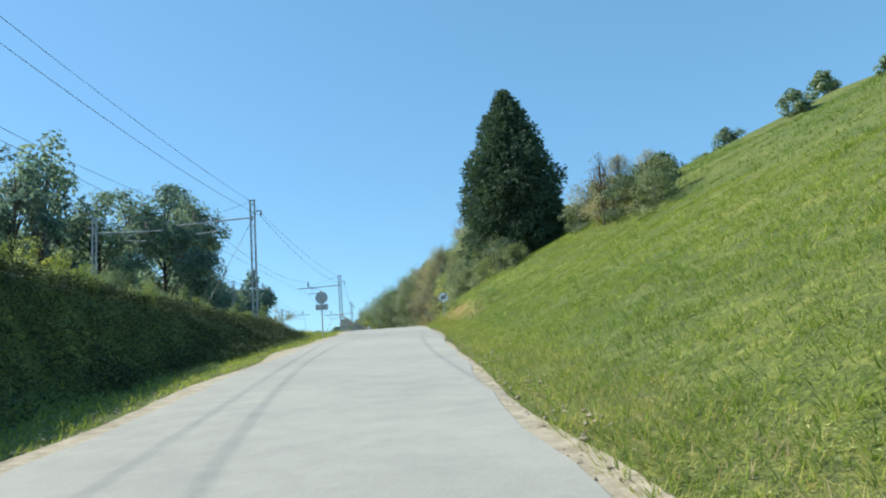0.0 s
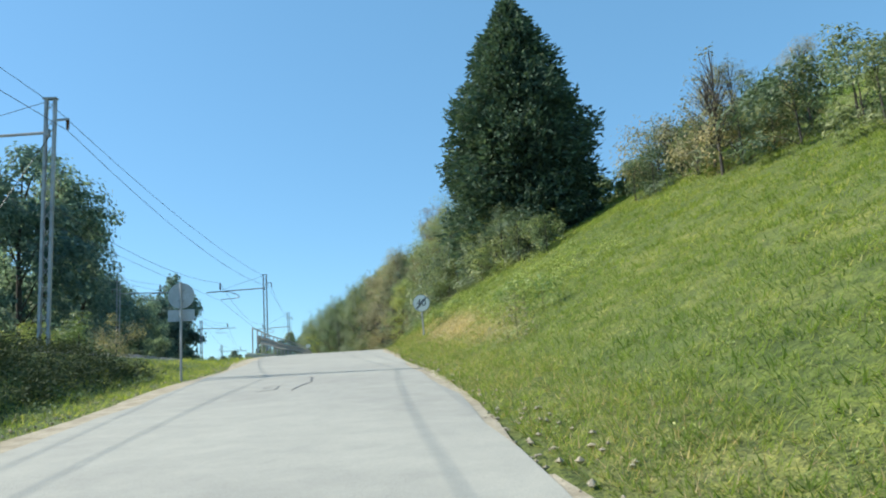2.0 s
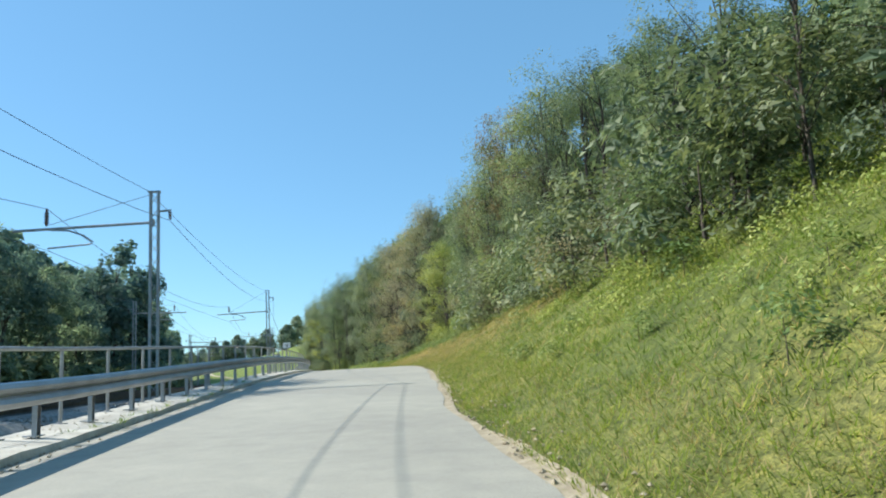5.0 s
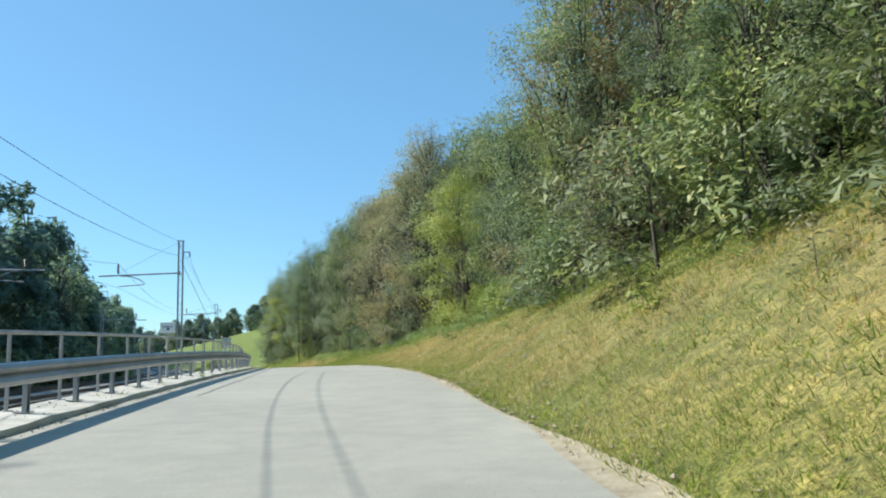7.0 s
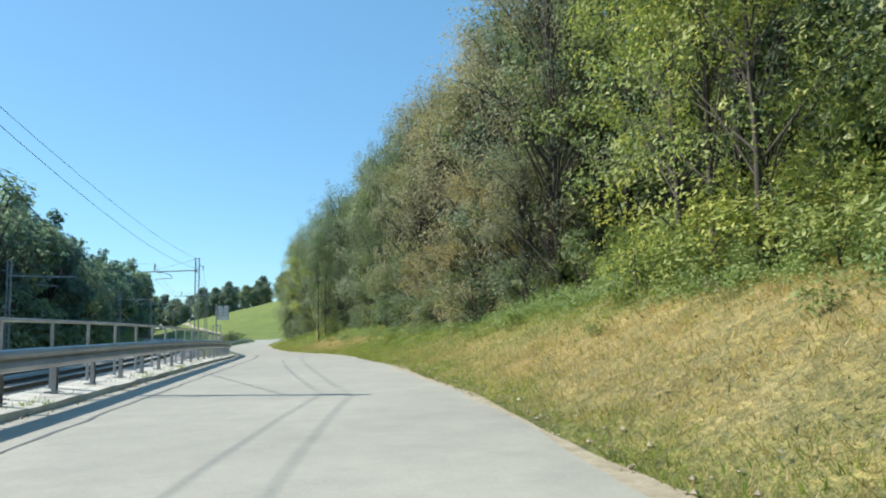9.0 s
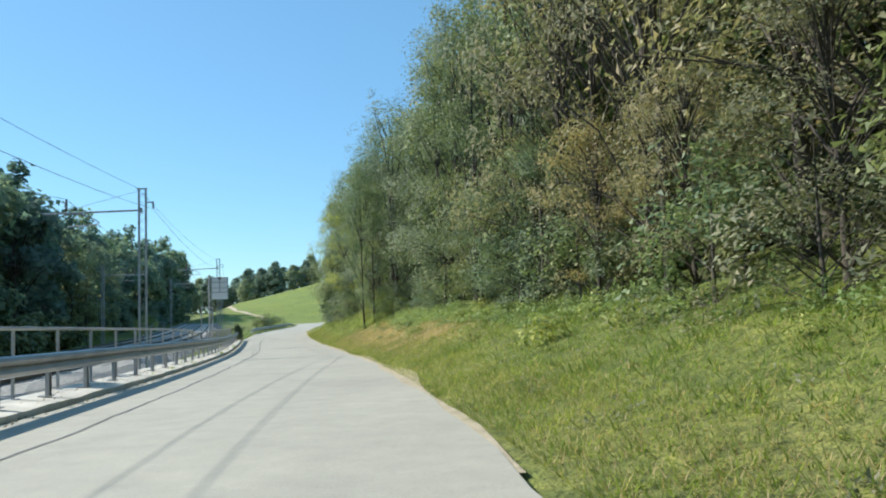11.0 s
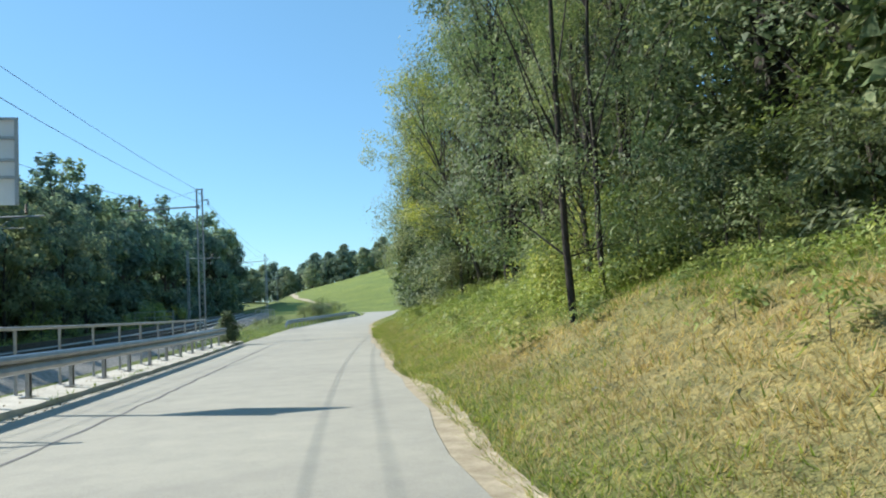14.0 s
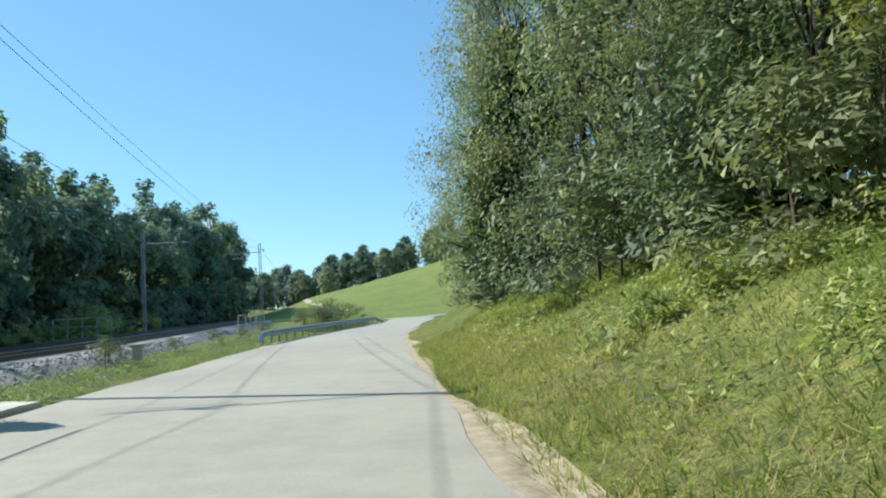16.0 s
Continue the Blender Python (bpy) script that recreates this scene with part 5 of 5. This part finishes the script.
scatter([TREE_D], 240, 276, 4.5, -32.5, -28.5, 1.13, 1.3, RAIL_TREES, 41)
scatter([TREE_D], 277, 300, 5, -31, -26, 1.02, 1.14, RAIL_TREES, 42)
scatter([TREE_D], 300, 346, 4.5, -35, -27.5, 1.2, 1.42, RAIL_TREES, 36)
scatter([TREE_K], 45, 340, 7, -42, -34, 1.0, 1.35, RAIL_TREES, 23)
thicket(SHRUB_K, 40, 190, 3.2, -22, -20, 0.8, 1.3, "dark undergrowth beyond the railway", 24)
thicket(SHRUB_K, 190, 290, 3.2, -30, -27, 0.9, 1.4, "dark undergrowth under the trees beyond the railway", 46)
plant(SHRUB_K, put(64, -21.0, -0.15), 0.4, 1.1)
FAR_TREES = "distant trees behind the field"
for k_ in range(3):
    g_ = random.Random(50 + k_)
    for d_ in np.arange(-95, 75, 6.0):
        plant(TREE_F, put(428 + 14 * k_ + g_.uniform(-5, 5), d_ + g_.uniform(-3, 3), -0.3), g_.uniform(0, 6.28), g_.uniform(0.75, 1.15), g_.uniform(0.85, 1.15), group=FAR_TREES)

# single shrubs
plant(SHRUB_A, put(228, -6.4, -0.2), 1.0, 0.6, 0.7, label="low green shrub behind the lower guardrail")
plant(SHRUB_C, put(239, -3.5, -0.2), 2.0, 1.1, 0.8, label="dark green shrub behind the lower guardrail")
plant(SHRUB_A, put(243, -3.0, -0.2), 3.0, 1.35, 0.85, label="broad green shrub behind the lower guardrail")
plant(SHRUB_C, put(244.5, -2.6, -0.2), 5.0, 1.15, 0.85, label="dense dark green shrub behind the lower guardrail")
plant(SHRUB_C, put(240.5, -3.6, -0.2), 1.2, 1.1, 0.85, label="dense dark green shrub behind the lower guardrail")
plant(SHRUB_A, put(242, -2.8, -0.2), 0.3, 0.95, 0.9, label="leafy green shrub behind the lower guardrail")
plant(SHRUB_C, put(249.5, -1.3, -0.2), 2.6, 1.2, 0.85, label="dense dark green shrub behind the lower guardrail")
plant(SHRUB_C, put(236, -4.4, -0.2), 3.6, 1.0, 0.8, label="dense dark green shrub behind the lower guardrail")
plant(SHRUB_B, put(247, -1.6, -0.2), 4.0, 0.9, 0.85, label="yellow-green shrub behind the lower guardrail")
for s_, d_, k_ in ((203.5, -7.8, 0.5), (205, -8.2, 0.4), (211, -7.6, 0.35), (216.5, -7.2, 0.45), (222, -6.8, 0.4)):
    plant(SHRUB_C, put(s_, d_, -0.1), s_, k_, 0.9, label="small dark bush at the foot of the ballast", group="bushes along the ballast")
for u_, o_, k_ in ((190, -7.6, 0.9), (196.5, -7.4, 1.5), (200, -7.8, 1.3), (186, -8.0, 0.8), (180, -10.5, 0.8), (212, -9.8, 1.3), (226, -9.5, 1.2), (171, -10, 1.1), (160, -9.5, 1.0)):
    plant(SHRUB_B, Vector(rail_at(u_, o_, -0.6)), u_, k_, 0.95, label="bright green shrub beyond the tracks", group="bright shrubs beyond the tracks")
IVY = tree_model("ivy_clump", 61, 1.4, 0.9, 0.08, 70, 46, 0.075, 0.24, M_LEAF_DARK, "dark ivy growing over the guardrail's end", "shrub", 0.55, 0.02, 10)
IVY.matrix_basis = Matrix.Translation(spot(190.3, -5.5, 0.0))
plant(SHRUB_C, spot(192.5, -5.9, -0.2), 0.5, 0.28, 0.8, label="small dark weed beside the guardrail's end")
plant(SHRUB_B, put(50.0, -3.75, -0.05), 0.5, 0.2, 1.3, label="small tuft of weeds at the guardrail's start")

# leafy weeds on the bank
WEED_A = tree_model("weed", 71, 0.4, 0.9, 0.02, 18, 14, 0.06, 0.16, M_LEAF_YELLOW, "low bright green weeds on the bank", "weed", 0.6, 0.008, 3, slim=True)
WEED_B = tree_model("weed", 72, 0.45, 0.8, 0.02, 18, 14, 0.045, 0.17, M_WEED, "low leafy weeds in the bank's grass", "weed", 0.6, 0.008, 3, slim=True)
WEED_C = tree_model("weed", 73, 0.5, 0.8, 0.02, 16, 12, 0.045, 0.18, M_LEAF_BROWN, "dry brown weed stalks on the bank", "weed", 0.6, 0.008, 3, slim=True)
WEEDS = "weeds on the bank"
scatter([WEED_A, WEED_B, WEED_B], 44, 62, 0.7, 1.4, 5.0, 0.5, 1.3, WEEDS, 81, sink=0.03, edge=True)
scatter([WEED_C, WEED_B], 33, 40, 1.3, 1.6, 3.6, 0.7, 1.6, WEEDS, 87, sink=0.03, edge=True)
scatter([WEED_A, WEED_A, WEED_B], 130, 206, 0.75, 1.6, 4.8, 0.5, 1.25, WEEDS, 83, sink=0.03, edge=True)
scatter([WEED_A, WEED_B, WEED_C], 66, 130, 2.0, 2.0, 4.2, 0.5, 1.2, WEEDS, 82, sink=0.03, edge=True)


def leafy_weeds(s0, s1, e0, e1, patches, leaves, leaf, height, mat, label, seed, right=True):
    """Broad-leaved weeds in spreading patches, joined."""
    leaves = int(leaves * 1.6)
    g = np.random.default_rng(seed)
    cs, ce = g.uniform(s0, s1, patches), g.uniform(e0, e1, patches)
    rad, tall_ = g.uniform(0.18, 0.6, patches), height * g.uniform(0.4, 1.3, patches)
    s = np.repeat(cs, leaves) + g.normal(size=patches * leaves) * np.repeat(rad, leaves) * 0.6
    e = np.maximum(np.repeat(ce, leaves) + g.normal(size=patches * leaves) * np.repeat(rad, leaves) * 0.5, 0.25)
    d = edge_r(s) + e if right else edge_l(s) - e
    p = on_ground(s, d, 0.01)
    p[:, 2] += np.repeat(tall_, leaves) * g.uniform(0.1, 1.0, len(s))
    n = g.normal(size=(len(s), 3)) * 0.5 + np.array([-0.25, 0, 0.9])
    v, f = leaf_tris(p, n / np.linalg.norm(n, axis=1, keepdims=True), leaf * 0.7, g, True)
    tagged(mesh_object("leafy_weeds", v, f, mat), label, "weeds", kind="stuff")


leafy_weeds(134, 160, 2.8, 4.8, 100, 55, 0.07, 0.22, M_WEED, "bright broad-leaved weeds covering the upper bank", 91)
leafy_weeds(168, 207, 1.4, 4.8, 170, 55, 0.07, 0.2, M_WEED, "bright broad-leaved weeds spreading over the bank", 90)
leafy_weeds(134, 207, 3.9, 5.6, 150, 60, 0.075, 0.3, M_WEED, "leafy green nettles along the foot of the trees", 92)
leafy_weeds(146, 160.5, 3.0, 5.2, 130, 70, 0.07, 0.5, M_WEED, "tall bright green weeds at the wood's edge", 99)
leafy_weeds(93, 117, 3.0, 5.2, 150, 60, 0.07, 0.45, M_WEED, "rank yellow-green weeds below the hazel trees", 104)
leafy_weeds(165.8, 172, 2.5, 4.4, 60, 70, 0.07, 0.6, M_WEED, "tall yellow-green weeds below the slim trees", 103)
leafy_weeds(36, 66, 2.2, 5.8, 240, 50, 0.06, 0.25, M_WEED, "bright leafy weeds on the bank below the shrubs", 93)
leafy_weeds(64, 136, 3.2, 4.8, 220, 50, 0.06, 0.28, M_WEED, "bright leafy weeds along the foot of the shrubs", 94)
leafy_weeds(66, 207, 0.8, 3.4, 160, 26, 0.05, 0.08, M_LEAF_BROWN, "withered brown leaves in the bank's grass", 95)
leafy_weeds(2, 40, 0.5, 9, 260, 22, 0.035, 0.08, M_LEAF_YELLOW, "small clover-like weeds in the meadow grass", 96)
leafy_weeds(-4, 50, 1.2, 2.2, 90, 30, 0.05, 0.15, M_LEAF, "green weeds along the verge", 97, False)
leafy_weeds(191, 258, 0.4, 3.0, 260, 40, 0.055, 0.28, M_LEAF, "rank green weeds on the verge by the ballast", 98, False)
leafy_weeds(191, 230, 0.3, 2.6, 110, 40, 0.055, 0.3, M_WEED, "bright leafy weeds on the verge by the road", 105, False)

# leaf cover added so that the slope reads as shaded
leafy_weeds(-8, 38, 1.7, 5.0, 1700, 34, 0.075, 0.35, M_SHADE_COVER, "dark leaf cover added to deepen the shade on the railway slope", 101, False)
leafy_weeds(157, 159, 4.4, 5.0, 5, 110, 0.035, 1.5, M_FLOWER, "yellow goldenrod flowers among the weeds", 102)
gs_ = rng.uniform(GR0 + 1, GR1, 900)
gd_ = np.array([float(edge_l(q)) for q in gs_]) - rng.uniform(0.04, 0.9, 900) ** 1.0
stones("kerb_rubble", np.stack([*base_xy(gs_, gd_), road_z(gs_) + 0.14], -1), 0.016, M_GRAVEL, "gravel and crumbs lying on the concrete edge", 36)
gs_ = rng.uniform(GR0 + 1, GR1, 1500)
stones("kerb_rubble", np.stack([*base_xy(gs_, edge_l(gs_) + rng.uniform(0, 1, 1500) ** 2 * 0.22), road_z(gs_) + 0.008], -1), 0.02, M_GRAVEL, "grit gathered along the kerb's foot", 37)

# ---------------------------------------------------------------- grass
def blades(name, s, d, turn, height, width, mat, label, seed):
    """Leaning grass blades, one slim face each, rooted in the ground."""
    g = np.random.default_rng(seed)
    n = len(s)
    root = on_ground(s, d, -0.02)
    a, lean = turn + g.normal(size=n) * 0.5, g.uniform(0.45, 1.45, n)
    hgt = height * g.uniform(0.5, 1.45, n)
    dirv = np.stack([np.cos(a), np.sin(a), np.zeros(n)], -1)
    b = a + math.pi / 2 + g.normal(size=n) * 0.3
    side_ = np.stack([np.cos(b), np.sin(b), np.zeros(n)], -1) * (width * g.uniform(0.6, 1.5, n))[:, None] / 2
    tip = root + dirv * (hgt * lean)[:, None] + np.array([0, 0, 1.0]) * (hgt * (0.95 - 0.5 * lean) + 0.02)[:, None]
    v = np.stack([root - side_, root + side_, tip], 1).reshape(-1, 3)
    return tagged(mesh_object(name, v, np.arange(n * 3).reshape(-1, 3), mat), label, "grass", kind="stuff")


def tufted(s0, s1, e0, e1, per_m2, seed, right=True, k=9):
    """Random places in a band along the road's edge, gathered in tussocks, with the way each blade leans out of its own."""
    g = np.random.default_rng(seed)
    n = int((s1 - s0) * (e1 - e0) * per_m2 / k)
    cs, ce = g.uniform(s0, s1, n), g.uniform(e0, e1, n)
    os_, oe = g.normal(size=(2, n * k)) * np.repeat(g.uniform(0.04, 0.12, n), k)
    s, e = np.repeat(cs, k) + os_, np.maximum(np.repeat(ce, k) + oe, e0)
    tall_ = np.repeat(g.uniform(0.65, 1.35, n), k)
    return s, (edge_r(s) + e) if right else (edge_l(s) - e), np.arctan2(os_, oe if right else -oe), tall_


bands = [(-2, 205, 0.22, 1.6, 1000, 1), (2, 205, 1.6, 4.6, 540, 2), (4, 64, 4.6, 11, 320, 3), (10, 64, 11, 26, 55, 5), (205, 260, 0.2, 6, 60, 6)]
for s0, s1, e0, e1, dens, seed in bands:
    s, d, turn, big = tufted(s0, s1, e0, e1, dens, seed)
    g = np.random.default_rng(seed + 90)
    isdry = g.uniform(0, 1, len(s)) < dryness(s, d) * 0.9
    tallness = (0.12 if e0 < 1 else 0.13 if e0 < 11 else 0.18) * (0.8 + 0.4 * (0.5 + 0.5 * lumps(s, d, 2.3, 5))) * big
    wid = 0.013 if e0 < 1.5 else 0.017 if e0 < 4 else 0.022 if e0 < 11 else 0.03
    blades("grass", s[~isdry], d[~isdry], turn[~isdry], tallness[~isdry], wid, M_GRASS, "lush green meadow grass on the bank", seed)
    if isdry.any():
        blades("dry_grass", s[isdry], d[isdry], turn[isdry], tallness[isdry] * 0.95, wid, M_DRY, "dry straw-coloured grass on the bank", seed + 50)
for s0, s1, e0, e1, dens, seed in [(-4, 50, 0.5, 2.4, 220, 11), (191, 232, 0.15, 3.2, 80, 12), (232, 262, 0.2, 3, 40, 13), (40, 60, 1.0, 3.0, 60, 14)]:
    s, d, turn, big = tufted(s0, s1, e0, e1, dens, seed, False)
    blades("grass", s, d, turn, 0.16 * big, 0.014, M_GRASS, "rough green grass on the verge", seed)
g = np.random.default_rng(77)
cs = g.uniform(GR0, GR1, 110)
s = np.repeat(cs, 16) + g.normal(size=1760) * 0.14
d = edge_l(s) - np.repeat(g.uniform(-0.08, 0.5, 110), 16) - g.uniform(0, 0.1, 1760)
ob = blades("weeds", s, d, g.uniform(0, 6.28, 1760), 0.12 + 0 * s, 0.014, M_GRASS, "small weeds growing on the concrete edge", 78)
ob.location.z = 0.16
